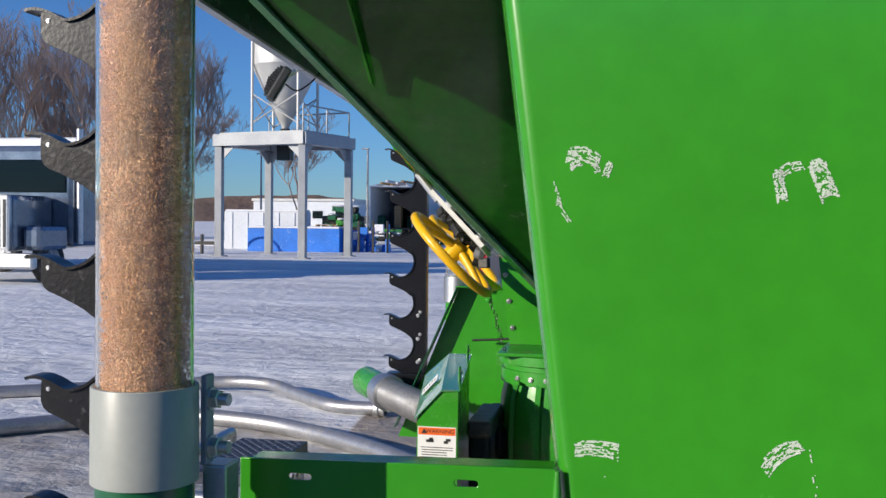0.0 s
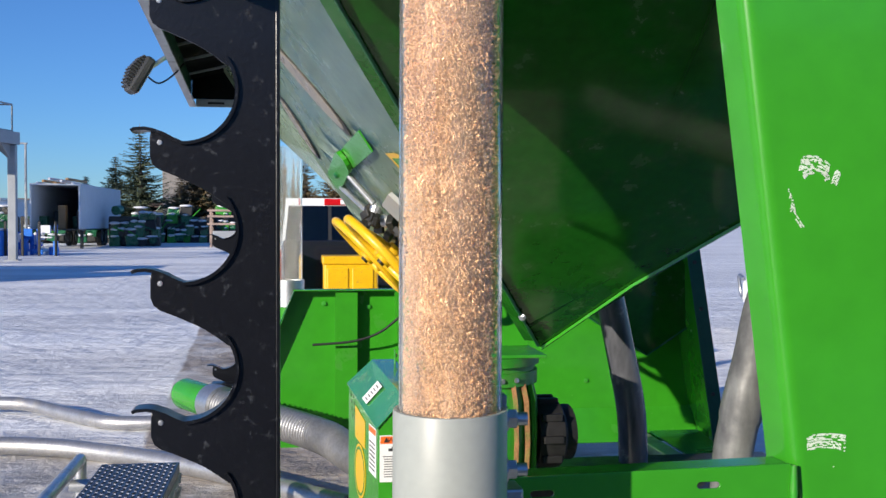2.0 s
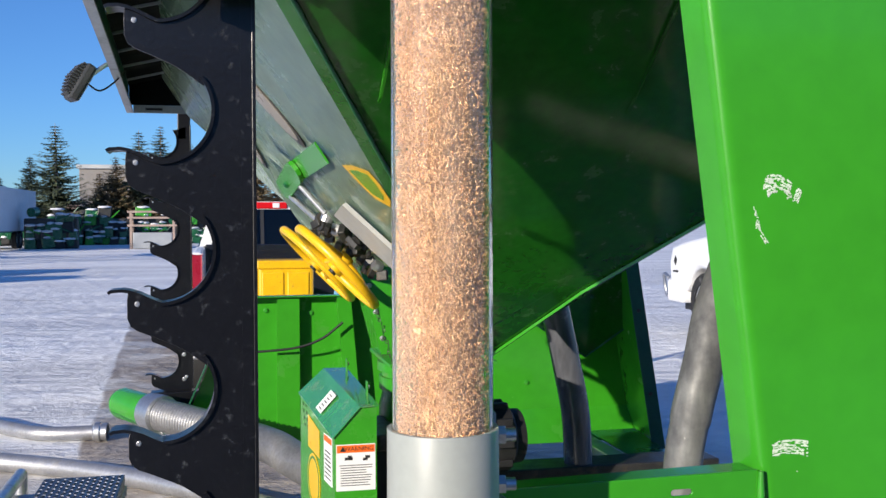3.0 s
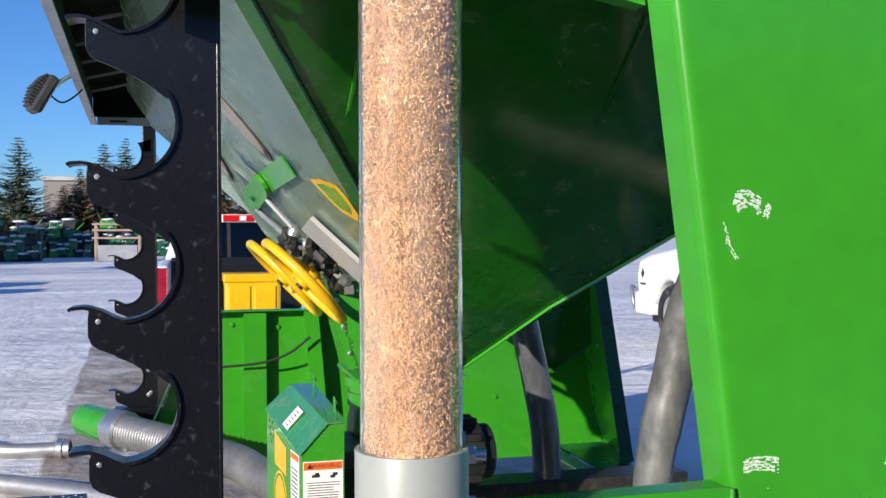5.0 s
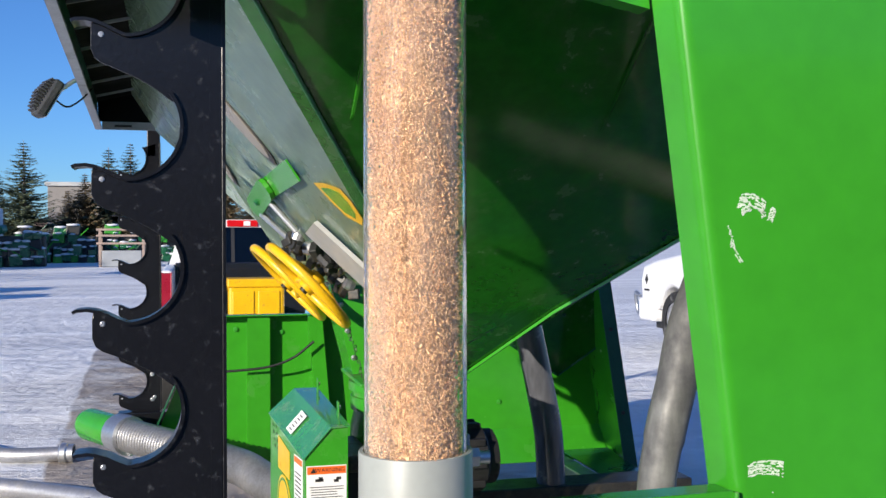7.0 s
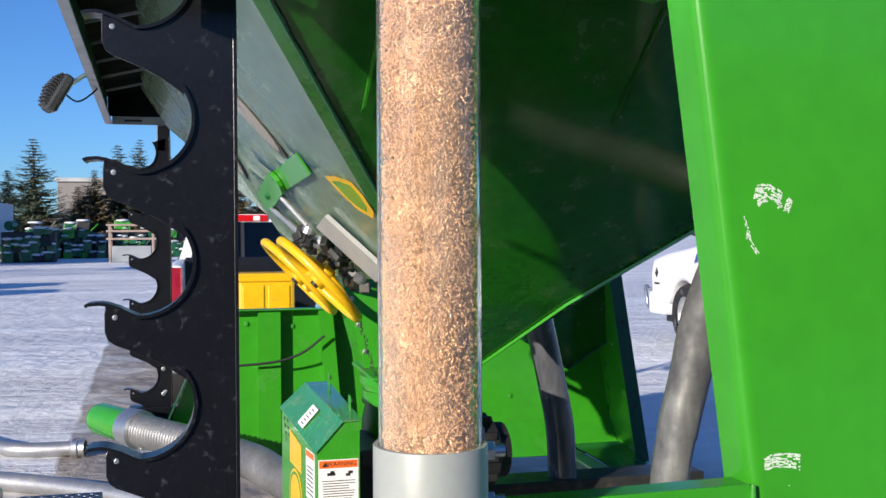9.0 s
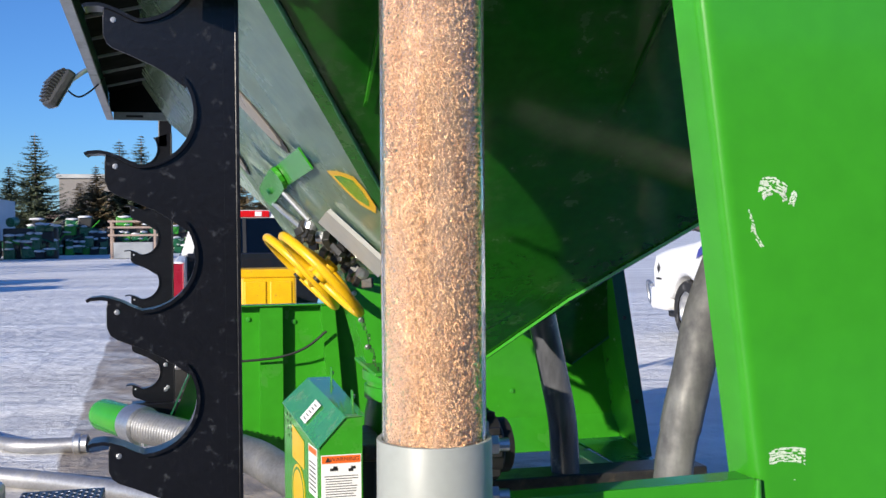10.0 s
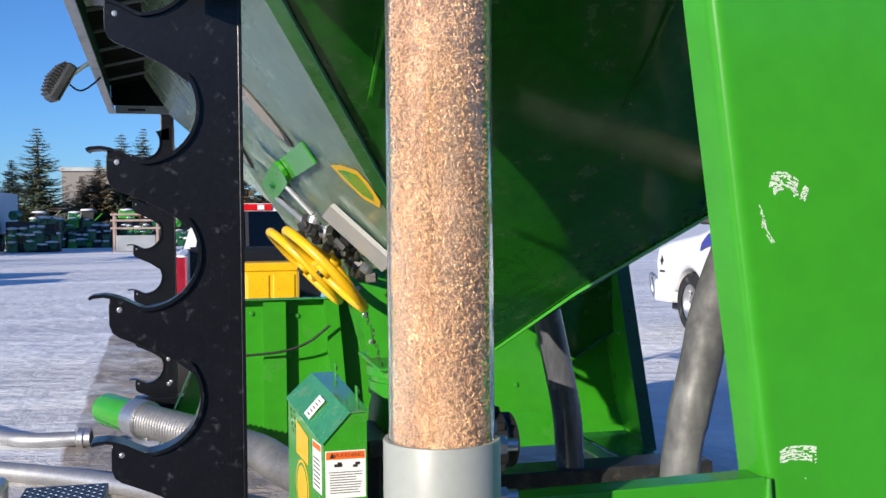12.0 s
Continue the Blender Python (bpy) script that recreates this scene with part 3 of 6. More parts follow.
def residue(name, cells, parent):
    """Flecks of old tape, each a thin scrap on the panel; cells are (x, z, width, height, turn, holes)."""
    rng = random.Random(int(cells[0][0] * 1000))
    bm = bmesh.new()
    for cx, cz, w, h, turn, fill in cells:
        nx, nz = max(2, int(w / 0.0019)), max(2, int(h / 0.0019))
        ca, sa = math.cos(radians(turn)), math.sin(radians(turn))
        for i in range(nx):
            for j in range(nz):
                u, v = (i + 0.5) / nx - 0.5, (j + 0.5) / nz - 0.5
                g = 0.5 + 0.5 * noise.noise((cx * 50 + u * 5, cz * 50 + v * 9, 1)) + 0.35 * noise.noise((u * 14 + cx * 90, v * 40, cz * 70))
                rim = max(abs(u), abs(v)) * 2
                if g + 0.25 * rim > 1.02 - fill * 0.37 and g - 0.5 * (rim > 0.85) * rng.random() > 0.2:
                    s = 0.00105
                    q = []
                    for du, dv in ((-s, -s), (s, -s), (s, s), (-s, s)):
                        a, b = u * w + du * (0.6 + 0.7 * rng.random()), v * h - 0.35 * min(w, h) * u * u * 4 + dv * (0.6 + 0.7 * rng.random())
                        q.append((cx + a * ca - b * sa, PANEL_Y - 0.0012, cz + a * sa + b * ca))
                    prism(bm, q, [(p[0], p[1] + 0.0010, p[2]) for p in q])
    bmesh.ops.recalc_face_normals(bm, faces=bm.faces)
    return tagged(part(name, bm, RESIDUE, parent, "whitish scraps of torn tape residue"), kind="stuff")


residue("tape_residue", [(0.700, 1.692, 0.056, 0.026, -14, 1.12), (0.741, 1.668, 0.012, 0.026, -20, 1.12), (0.722, 1.668, 0.010, 0.012, 10, 0.9), (0.685, 1.676, 0.022, 0.012, 25, 1.12)], front_cover)
residue("tape_residue", [(0.655, 1.625, 0.007, 0.044, 12, 0.9), (0.664, 1.594, 0.007, 0.044, 35, 0.9)], front_cover)
residue("tape_residue", [(0.728, 1.194, 0.076, 0.012, 0, 1.12), (0.724, 1.180, 0.066, 0.014, 0, 1.12), (0.764, 1.174, 0.005, 0.02, 10, 0.7)], front_cover)
residue("tape_residue", [(1.035, 1.668, 0.045, 0.018, 30, 0.95), (1.022, 1.642, 0.018, 0.052, 10, 1.12), (1.088, 1.654, 0.030, 0.066, 22, 1.12)], front_cover)
residue("tape_residue", [(1.030, 1.192, 0.074, 0.026, 38, 1.12), (1.088, 1.150, 0.008, 0.11, 10, 0.45)], front_cover)
residue("tape_residue", [(0.745, 1.140, 0.006, 0.012, 0, 0.5), (0.700, 1.142, 0.008, 0.006, 0, 0.5)], front_cover)

# run left of 0.36 lies out of view and shades the hopper front
bm = bmesh.new()
slab(bm, [(0.530, 0.300, 2.062), (0.36, 0.300, 2.095), (0.30, 0.300, 2.078), (-0.50, 0.300, 2.078), (-0.50, 0.300, 3.1), (0.435, 0.300, 3.1)], (0, 0.05, 0))
part("header", bm, GREEN, front_cover)

# low cross beam with two punched slots
beam = thing("cross_beam", (0.4, 0.22, 0.9), "green painted steel cross beam with two punched slots", "beam")
me = plate([(0.083, 0.93), (0.655, 0.93), (0.662, 1.140), (0.655, 1.146), (0.083, 1.136)],
           [oval(0.196, 1.108, 0.046, 0.015), oval(0.502, 1.113, 0.046, 0.015)], 0.006, Matrix.Translation((0, 0.213, 0)) @ XZ, 0.0015)
part("web", me, GREEN, beam)
bm = bmesh.new()
slab(bm, [(0.100, 0.217, 1.1305), (0.655, 0.217, 1.1405), (0.655, 0.275, 1.1405), (0.100, 0.275, 1.1305)], (0, 0, 0.0055))
part("top_flange", bm, GREEN, beam)
bm = bmesh.new()
box(bm, (0.10, 0.217, 0.93), (0.655, 0.275, 0.936))
part("bottom_flange", bm, GREEN, beam)
bm = bmesh.new()
sweep(bm, [(0.662, 0.206, z) for z in (0.95, 1.0, 1.06, 1.10, 1.145)], [0.006, 0.007, 0.006, 0.0075, 0.005], 10)
part("weld_bead", bm, GREEN_DUSTY, beam, smooth=60)


# ---- hopper ----
def seam(z):
    return Vector((-0.152 - 0.815 * (z - 2.129), 0.90 - 1.29 * (z - 2.129), z))


def ridge(z):
    return seam(z) + Vector((-0.035, 0.03, 0))


def rear(z):
    return Vector((-0.139 - 0.66 * (z - 1.845), 2.9, z))


def left_face(y, z):
    a, b = ridge(z), rear(z)
    return a.lerp(b, (y - a.y) / (b.y - a.y))


hopper = thing("grain_hopper", (0.7, 2.3, 1.1), "green painted sloping steel grain hopper with glossy sides", "hopper")
TH = 0.006
R1, R2, R3 = Vector((0.690, 2.235, 1.108)), Vector((0.935, 1.965, 1.364)), Vector((1.50, 1.66, 1.63))
R4 = Vector((2.6, 0.95, 2.16))
bm = bmesh.new()
TOPZ = 2.56


def front_y(x, z):
    return 2.235 - 1.29 * (z - 1.108) + 0.03 * (x - 0.69)


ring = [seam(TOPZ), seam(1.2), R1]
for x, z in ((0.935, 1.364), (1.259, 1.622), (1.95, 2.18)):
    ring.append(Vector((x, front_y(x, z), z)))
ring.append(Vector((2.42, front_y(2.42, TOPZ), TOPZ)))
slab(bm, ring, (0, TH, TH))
part("front_sheet", bm, HOPPER_SHADE_GREEN, hopper)
# folded strip between the ridge and the seam
bm = bmesh.new()
levels = [TOPZ, 2.4, 2.13, 1.9, 1.7, 1.5, 1.3, 1.14]
for a, b in zip(levels, levels[1:]):
    q = [ridge(a), ridge(b), seam(b) + Vector((-0.002, -0.004, 0)), seam(a) + Vector((-0.002, -0.004, 0))]
    v = [bm.verts.new(p) for p in q]
    bm.faces.new(v)
bmesh.ops.remove_doubles(bm, verts=bm.verts, dist=0.0005)
bmesh.ops.solidify(bm, geom=list(bm.faces), thickness=0.005)
# strip takes the same shade-darkened green as the front sheet
part("ridge_strip", bm, HOPPER_SHADE_GREEN, hopper)
# weld along the seam
bm = bmesh.new()
sweep(bm, [seam(z) + Vector((0.002 * noise.noise((z * 40, 0, 0)), -0.004, 0)) for z in np.linspace(2.55, 1.12, 80)],
      [0.006 + 0.003 * noise.noise((i * 0.9, 4, 0)) for i in range(80)], 8)
part("seam_weld", bm, DARK_GREEN, hopper, smooth=60)
PANE = mat("dusty_pane", (0.26, 0.23, 0.18), 0.3, vary=0.2, scale=10)
# left side sheet with two long slots
bm = bmesh.new()
lv = np.linspace(1.45, TOPZ, 10)
grid = [[bm.verts.new(left_face(ridge(z).y + (2.9 - ridge(z).y) * k / 6, z)) for k in range(7)] for z in lv]
for r0, r1 in zip(grid, grid[1:]):
    for k in range(6):
        bm.faces.new((r0[k], r1[k], r1[k + 1], r0[k + 1]))
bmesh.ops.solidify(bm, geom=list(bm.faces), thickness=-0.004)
side_sheet = part("side_sheet", bm, SIDE_GREEN, hopper, "pale green side sheet", smooth=30)
nrm = Vector((-1, -0.078, -0.66)).normalized()


def on_side(y, z, off=0.0):
    return left_face(y, z) + nrm * off


for (y0, z0), (y1, z1) in (((2.02, 2.23), (1.868, 1.868)), ((2.70, 2.10), (2.775, 1.845))):
    bm = bmesh.new()
    a, b = on_side(y0, z0, 0.004), on_side(y1, z1, 0.004)
    d = (b - a)
    w = nrm.cross(d.normalized())
    ringp = []
    for i in range(24):
        ang = 2 * math.pi * i / 24
        ringp.append(a + d * (0.5 + 0.5 * math.cos(ang)) + w * 0.075 * math.sin(ang))
    slab(bm, ringp, nrm * 0.004)
    cover = part("slot_cover", bm, DARKSTEEL, hopper, "narrow oval sight slot")
    bm = bmesh.new()
    ringp = [a.lerp(b, 0.5) + (p - a.lerp(b, 0.5)) * 0.86 + nrm * 0.0045 for p in ringp]
    slab(bm, ringp, nrm * 0.002)
    part("slot_pane", bm, PANE, cover, "dusty grey pane")
# bracket on the side: a bright rounded pad on a plate, with two rods to the gate
bm = bmesh.new()
a, b = on_side(1.72, 1.842, 0.006), on_side(2.42, 1.800, 0.006)
d = (b - a).normalized(); w = nrm.cross(d)
slab(bm, [a - w * 0.040, a + w * 0.040, b + w * 0.040, b - w * 0.040], nrm * 0.006)
part("latch_plate", bm, GREEN, hopper, "green latch plate")
bm = bmesh.new()
a, b = on_side(2.22, 1.812, 0.016), on_side(2.62, 1.762, 0.016)
d = (b - a).normalized(); w = nrm.cross(d)
pad = [a + w * 0.045 * math.cos(t) - d * 0.05 * math.sin(t) for t in np.linspace(math.pi, 0, 7)] + [b + w * 0.045 * math.cos(t) + d * 0.06 * math.sin(t) for t in np.linspace(0, math.pi, 9)]
slab(bm, pad, nrm * 0.016)
part("latch_pad", bm, GREEN, hopper, "bright green rounded latch pad")
bolt("bolt", on_side(2.47, 1.78, 0.032), nrm, 0.013, DARK_GREEN, hopper)
# worn yellow decal by the ridge
leaf = [(1.640, 1.796), (1.540, 1.790), (1.440, 1.768), (1.450, 1.730), (1.500, 1.682), (1.560, 1.664), (1.625, 1.692), (1.640, 1.740)]
bm = bmesh.new()
slab(bm, [on_side(y, z, 0.0035) for y, z in leaf], nrm * 0.0008)
decal = part("decal", bm, YELLOW, hopper, "worn yellow decal")
cy, cz = sum(p[0] for p in leaf) / 8, sum(p[1] for p in leaf) / 8 + 0.004
bm = bmesh.new()
slab(bm, [on_side(cy + (y - cy) * 0.66, cz + (z - cz) * 0.72, 0.0047) for y, z in leaf], nrm * 0.0006)
part("decal_centre", bm, GREEN, decal, "green centre")
# stiffeners on the front sheet; the right one has the green darkened for shade
bm = bmesh.new()
for k, (x, z0, z1, deep) in enumerate(((0.082, 2.50, 1.932, 0.055), (0.80, 2.50, 1.915, 0.022))):
    if k:
        bm = bmesh.new()
    p0, p1 = Vector((x + 0.008, front_y(x, z0) - 0.004, z0)), Vector((x, front_y(x, z1) - 0.004, z1))
    o = Vector((0, -0.61, -0.79)) * deep
    slab(bm, [p0, p1, p1 + o * 0.45 + Vector((0, -0.02, 0.03)), p0 + o], (0.007, 0, 0))
    part("stiffener", bm, HOPPER_SHADE_GREEN if k else GREEN, hopper)
# flange along the low right edge
bm = bmesh.new()
pts = [R1 + Vector((0, -0.01, 0)), Vector((0.935, front_y(0.935, 1.364) - 0.01, 1.364)), Vector((1.259, front_y(1.259, 1.622) - 0.01, 1.622)), Vector((1.95, front_y(1.95, 2.18) - 0.01, 2.18))]
sweep(bm, [p + Vector((0, 0.006, -0.004)) for p in pts], 0.007, 4, square=True)
part("edge_flange", bm, GREEN, hopper)
bolt("bolt", (0.935, 1.945, 1.352), (0, -1, -0.3), 0.014, GREEN, hopper)
bolt("bolt", (0.572, 2.03, 1.244), (-0.6, -0.7, -0.3), 0.012, STEEL, hopper)
# the right-hand side of the hopper
bm = bmesh.new()
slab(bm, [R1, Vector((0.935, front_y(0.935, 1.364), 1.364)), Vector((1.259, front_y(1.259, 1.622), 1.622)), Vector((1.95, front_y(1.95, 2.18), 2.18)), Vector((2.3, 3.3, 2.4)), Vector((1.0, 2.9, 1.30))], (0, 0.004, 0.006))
part("right_sheet", bm, HOPPER_SHADE_GREEN, hopper)

# front sheet of the compartment behind, in the shade
rear_bin = thing("rear_hopper", (1.866, 4.355, 0.785), "shaded green sheet of the rear hopper compartment", "hopper")
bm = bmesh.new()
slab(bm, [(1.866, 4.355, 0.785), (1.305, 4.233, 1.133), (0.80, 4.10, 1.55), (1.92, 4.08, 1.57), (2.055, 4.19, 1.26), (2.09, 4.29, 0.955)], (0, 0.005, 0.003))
part("front_sheet", bm, HOPPER_SHADE_GREEN, rear_bin)
bm = bmesh.new()
sweep(bm, [(1.305, 4.229, 1.130), (1.866, 4.351, 0.782), (2.09, 4.286, 0.952)], 0.006, 6)
part("edge_fold", bm, DARK_GREEN, rear_bin)
for zz in (1.16, 1.22):
    bolt("bolt", (1.86, 4.36 - 0.35 * (zz - 0.785) - 0.003, zz), (0, -1, -0.35), 0.011, DARK_GREEN, rear_bin)

# outlet chute
chute = thing("outlet_chute", (0.5, 2.4, 1.07), "bright green outlet chute above the airlock", "chute")
bm = bmesh.new()
top_ring = [Vector((0.225, 2.66, 1.50)), Vector((0.75, 2.66, 1.50)), Vector((0.75, 3.0, 1.50)), Vector((0.225, 3.0, 1.50))]
bot_ring = [Vector((0.305, 2.50, 1.083)), Vector((0.70, 2.50, 1.083)), Vector((0.70, 2.75, 1.083)), Vector((0.305, 2.75, 1.083))]
levels = []
for i in range(9):
    ringv = []
    corner = [a.lerp(b, i / 8) for a, b in zip(bot_ring, top_ring)]
    for j in range(4):
        for k in range(8):
            ringv.append(bm.verts.new(corner[j].lerp(corner[(j + 1) % 4], k / 8)))
    levels.append(ringv)
for r0, r1 in zip(levels, levels[1:]):
    for k in range(32):
        bm.faces.new((r0[k], r0[(k + 1) % 32], r1[(k + 1) % 32], r1[k]))
bmesh.ops.recalc_face_normals(bm, faces=bm.faces)
part("chute_body", bm, GREEN, chute, smooth=35)
for f in (0.12, 0.35, 0.6, 0.85):
    p = top_ring[0].lerp(bot_ring[0], f) + Vector((0.02, 0, 0))
    bolt("bolt", p, (0, -1, -0.3), 0.010, STEEL, chute)

# airlock housing
airlock = thing("rotary_airlock", (0.5, 2.42, 0.6), "green cast rotary airlock with rusty bands and bolts", "airlock")
bm = bmesh.new()
lathe(bm, [(0, 0.96), (0.215, 0.96), (0.215, 1.010), (0.205, 1.012), (0.205, 1.03), (0.222, 1.034), (0.222, 1.068), (0, 1.072)], (0.5, 2.42, 0), sides=48)
part("top_flange", bm, GREEN_DUSTY, airlock, smooth=30)
bm = bmesh.new()
lathe(bm, [(0, 0.52), (0.19, 0.52), (0.215, 0.60), (0.222, 0.75), (0.215, 0.90), (0.20, 0.96), (0, 0.96)], (0.5, 2.42, 0), sides=48)
part("housing", bm, GREEN_DUSTY, airlock, smooth=40)
for a in (-128, -112, -96, -80, -64):
    c = (0.5 + 0.216 * math.cos(radians(a)), 2.42 + 0.216 * math.sin(radians(a)), 0.985)
    bolt("bolt", c, (math.cos(radians(a)), math.sin(radians(a)), 0), 0.009, STEEL, airlock)
for a, mm, wid in ((-133, GREEN_DUSTY, 0.012), (-104, GREEN_DUSTY, 0.014), (-66, RUST, 0.011), (-52, RUST, 0.013), (-40, GREEN, 0.012)):
    bm = bmesh.new()
    ca, sa = math.cos(radians(a)), math.sin(radians(a))
    path = [(0.5 + r * ca, 2.42 + r * sa, z) for r, z in ((0.205, 0.965), (0.222, 0.90), (0.229, 0.75), (0.222, 0.60))]
    sweep(bm, path, wid, 4, square=True)
    part("rib", bm, mm, airlock, "rust-streaked rib" if mm is RUST else "")
bm = bmesh.new()
box(bm, (0.29, 2.22, 1.069), (0.71, 2.72, 1.082), 0.003)
part("gasket_plate", bm, GREEN_DUSTY, airlock)
bm = bmesh.new()
lathe(bm, [(0, 0), (0.13, 0), (0.14, 0.03), (0.14, 0.10), (0.11, 0.12), (0.11, 0.16), (0, 0.16)], (0.70, 2.44, 0.74), (1, 0.1, 0), 24)
gear = part("gear_end", bm, RUBBER, airlock, "black toothed gear cover", smooth=30)
for i in range(10):
    a = 2 * math.pi * i / 10
    c = Vector((0.76, 2.44 + 0.138 * math.cos(a), 0.74 + 0.138 * math.sin(a)))
    bm = bmesh.new()
    box(bm, c - Vector((0.04, 0.014, 0.014)), c + Vector((0.04, 0.014, 0.014)), 0.003)
    part("gear_tooth", bm, RUBBER, gear)

# gate drive and hand wheel
gate = thing("gate_drive", (0.2, 2.3, 1.45), "greasy slide gate drive on the hopper side", "gate drive")
bm = bmesh.new()
slab(bm, [on_side(1.94, 1.69, 0.012), on_side(1.86, 1.50, 0.012), on_side(2.06, 1.46, 0.012), on_side(2.16, 1.655, 0.012)], nrm * 0.016)
part("gate_plate", bm, GALV, gate, "pale galvanised gate plate")
rng = random.Random(9)
for i in range(38):
    y = rng.uniform(2.12, 2.62)
    z = 1.645 - 0.15 * rng.random() - 0.05 * (y < 2.3)
    c = on_side(y, z, rng.uniform(0.0, 0.05))
    r = rng.uniform(0.010, 0.026)
    turn = Matrix.Translation(c) @ Euler((rng.random() * 3, rng.random() * 3, rng.random() * 3)).to_matrix().to_4x4()
    bm = bmesh.new()
    if i % 3:
        box(bm, (-r, -r * rng.uniform(0.5, 2.2), -r * 0.6), (r, r * rng.uniform(0.5, 2.2), r * 0.6), 0.004, turn)
    else:
        lathe(bm, [(0, -r), (r, -r), (r * 1.2, 0), (r, r), (0, r)], (0, 0, 0), (0, 0, 1), 12)
        bmesh.ops.transform(bm, matrix=turn, verts=bm.verts)
    part("link", bm, STEEL if i % 6 == 0 else DARKSTEEL, gate)
for (y0, z0), (y1, z1) in (((2.564, 1.735), (2.435, 1.64)), ((2.273, 1.768), (2.238, 1.665))):
    bm = bmesh.new()
    sweep(bm, [on_side(y0, z0, 0.03), on_side(y1, z1, 0.03)], 0.012, 10)
    part("guide_rod", bm, STEEL, gate)
chain = bmesh.new()
for i in range(18):
    c = Vector((0.25, 2.28, 1.30)) + Vector((0.004 * i + 0.004 * math.sin(i * 1.3), 0.0, -0.014 * i))
    lathe(chain, [(0.005, -0.0015), (0.008, 0), (0.005, 0.0015)], c, (math.sin(i), math.cos(i), 0.2), 8, closed=True)
part("hanging_chain", chain, DARKSTEEL, gate)

WN = Vector((-0.72, -0.024, -0.69)).normalized()
wu = (Vector((0.684, 0.094, -0.72)) - WN * Vector((0.684, 0.094, -0.72)).dot(WN)).normalized()
wv = WN.cross(wu)


def hand_wheel(centre, turn):
    ob = thing("hand_wheel", centre - Vector((0, 0, 0.16)), "yellow painted steel hand wheel with three spokes", "hand wheel", "hand wheels")
    bm = bmesh.new()
    rim = [centre + (wu * math.cos(2 * math.pi * i / 64) + wv * math.sin(2 * math.pi * i / 64)) * 0.200 for i in range(65)]
    sweep(bm, rim, 0.0175, 14, caps=False)
    bmesh.ops.remove_doubles(bm, verts=bm.verts, dist=0.002)
    part("rim", bm, YELLOW, ob, smooth=60)
    for i in range(3):
        a = 2 * math.pi * i / 3 + turn
        bm = bmesh.new()
        e = centre + (wu * math.cos(a) + wv * math.sin(a)) * 0.197
        sweep(bm, [centre - WN * 0.035, centre.lerp(e, 0.5) - WN * 0.022, e], [0.018, 0.016, 0.013], 10)
        part("spoke", bm, YELLOW, ob, smooth=60)
    bm = bmesh.new()
    lathe(bm, [(0, -0.02), (0.034, -0.02), (0.036, 0.04), (0.028, 0.06), (0, 0.06)], centre, -WN, 24)
    part("hub", bm, YELLOW, ob, smooth=40)
    bm = bmesh.new()
    sweep(bm, [centre + WN * 0.03, centre - WN * 0.17], 0.016, 12)
    part("shaft", bm, DARKSTEEL, ob, smooth=40)


hand_wheel(Vector((0.104, 2.286, 1.446)), 0.5)
hand_wheel(Vector((0.077, 2.76, 1.438)), 1.1)

# overhanging top rim of the hopper with ribs, and a work lamp
top_rim = thing("hopper_rim", (-0.5, 2.0, 2.1), "dark ribbed overhanging hopper rim with a pale edge", "hopper rim")
RX, RY, RF = -0.746, 4.32, 0.42


def rim_x(y):
    return RX - 0.026 * (y - 1.92)


def rim_z(y):
    return 2.321 - 0.044 * (y - 1.92)


def rim_bar(name, x0, x1, y0, y1, z0, z1, material, label="", lift=0.0):
    """A bar of the rim; x0 and x1 count from its outer edge."""
    bm = bmesh.new()
    prism(bm, [(rim_x(y0) + x0, y0, rim_z(y0) + z0), (rim_x(y0) + x1, y0, rim_z(y0) + z0 + lift), (rim_x(y1) + x1, y1, rim_z(y1) + z0 + lift), (rim_x(y1) + x0, y1, rim_z(y1) + z0)],
          [(rim_x(y0) + x0, y0, rim_z(y0) + z1), (rim_x(y0) + x1, y0, rim_z(y0) + z1 + lift), (rim_x(y1) + x1, y1, rim_z(y1) + z1 + lift), (rim_x(y1) + x0, y1, rim_z(y1) + z1)])
    bmesh.ops.recalc_face_normals(bm, faces=bm.faces)
    return part(name, bm, material, top_rim, label)


rim_bar("edge_strip", 0.0, 0.035, RF, RY, 0.0, 0.012, STEEL, "pale galvanised edge strip")
rim_bar("edge_upright", 0.0, 0.012, RF, RY, 0.013, 0.16, DARK_GREEN)
rim_bar("end_strip", 0.036, 0.36, RY - 0.012, RY, 0.0, 0.042, STEEL)
rim_bar("end_slot", 0.10, 0.19, RY - 0.0145, RY - 0.0125, 0.014, 0.026, INK)
# end and roof sheets carry the shade inside the rim as black
rim_bar("end_closure", 0.013, 0.36, RY - 0.006, RY, 0.044, 0.26, RIM_SHADE_BLACK)
rim_bar("roof_sheet", 0.013, 0.52, RF, RY, 0.15, 0.16, RIM_SHADE_BLACK, lift=0.12)
for i in range(10):
    y = RY - 0.30 - i * 0.36
    rim_bar("rib", 0.02, 0.40, y, y + 0.006, 0.122, 0.134, STANDGREY, lift=0.09)
bm = bmesh.new()
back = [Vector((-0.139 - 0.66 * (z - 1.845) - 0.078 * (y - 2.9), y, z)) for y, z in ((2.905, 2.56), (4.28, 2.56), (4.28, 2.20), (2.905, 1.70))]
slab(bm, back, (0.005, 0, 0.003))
part("inner_wall", bm, SIDE_GREEN, top_rim, "pale green hopper wall under the rim")


LAMPGREY = mat("dark_grey_lamp_casting", (0.045, 0.047, 0.05), 0.5, vary=0.2, scale=20, fine=120, bump=0.03)


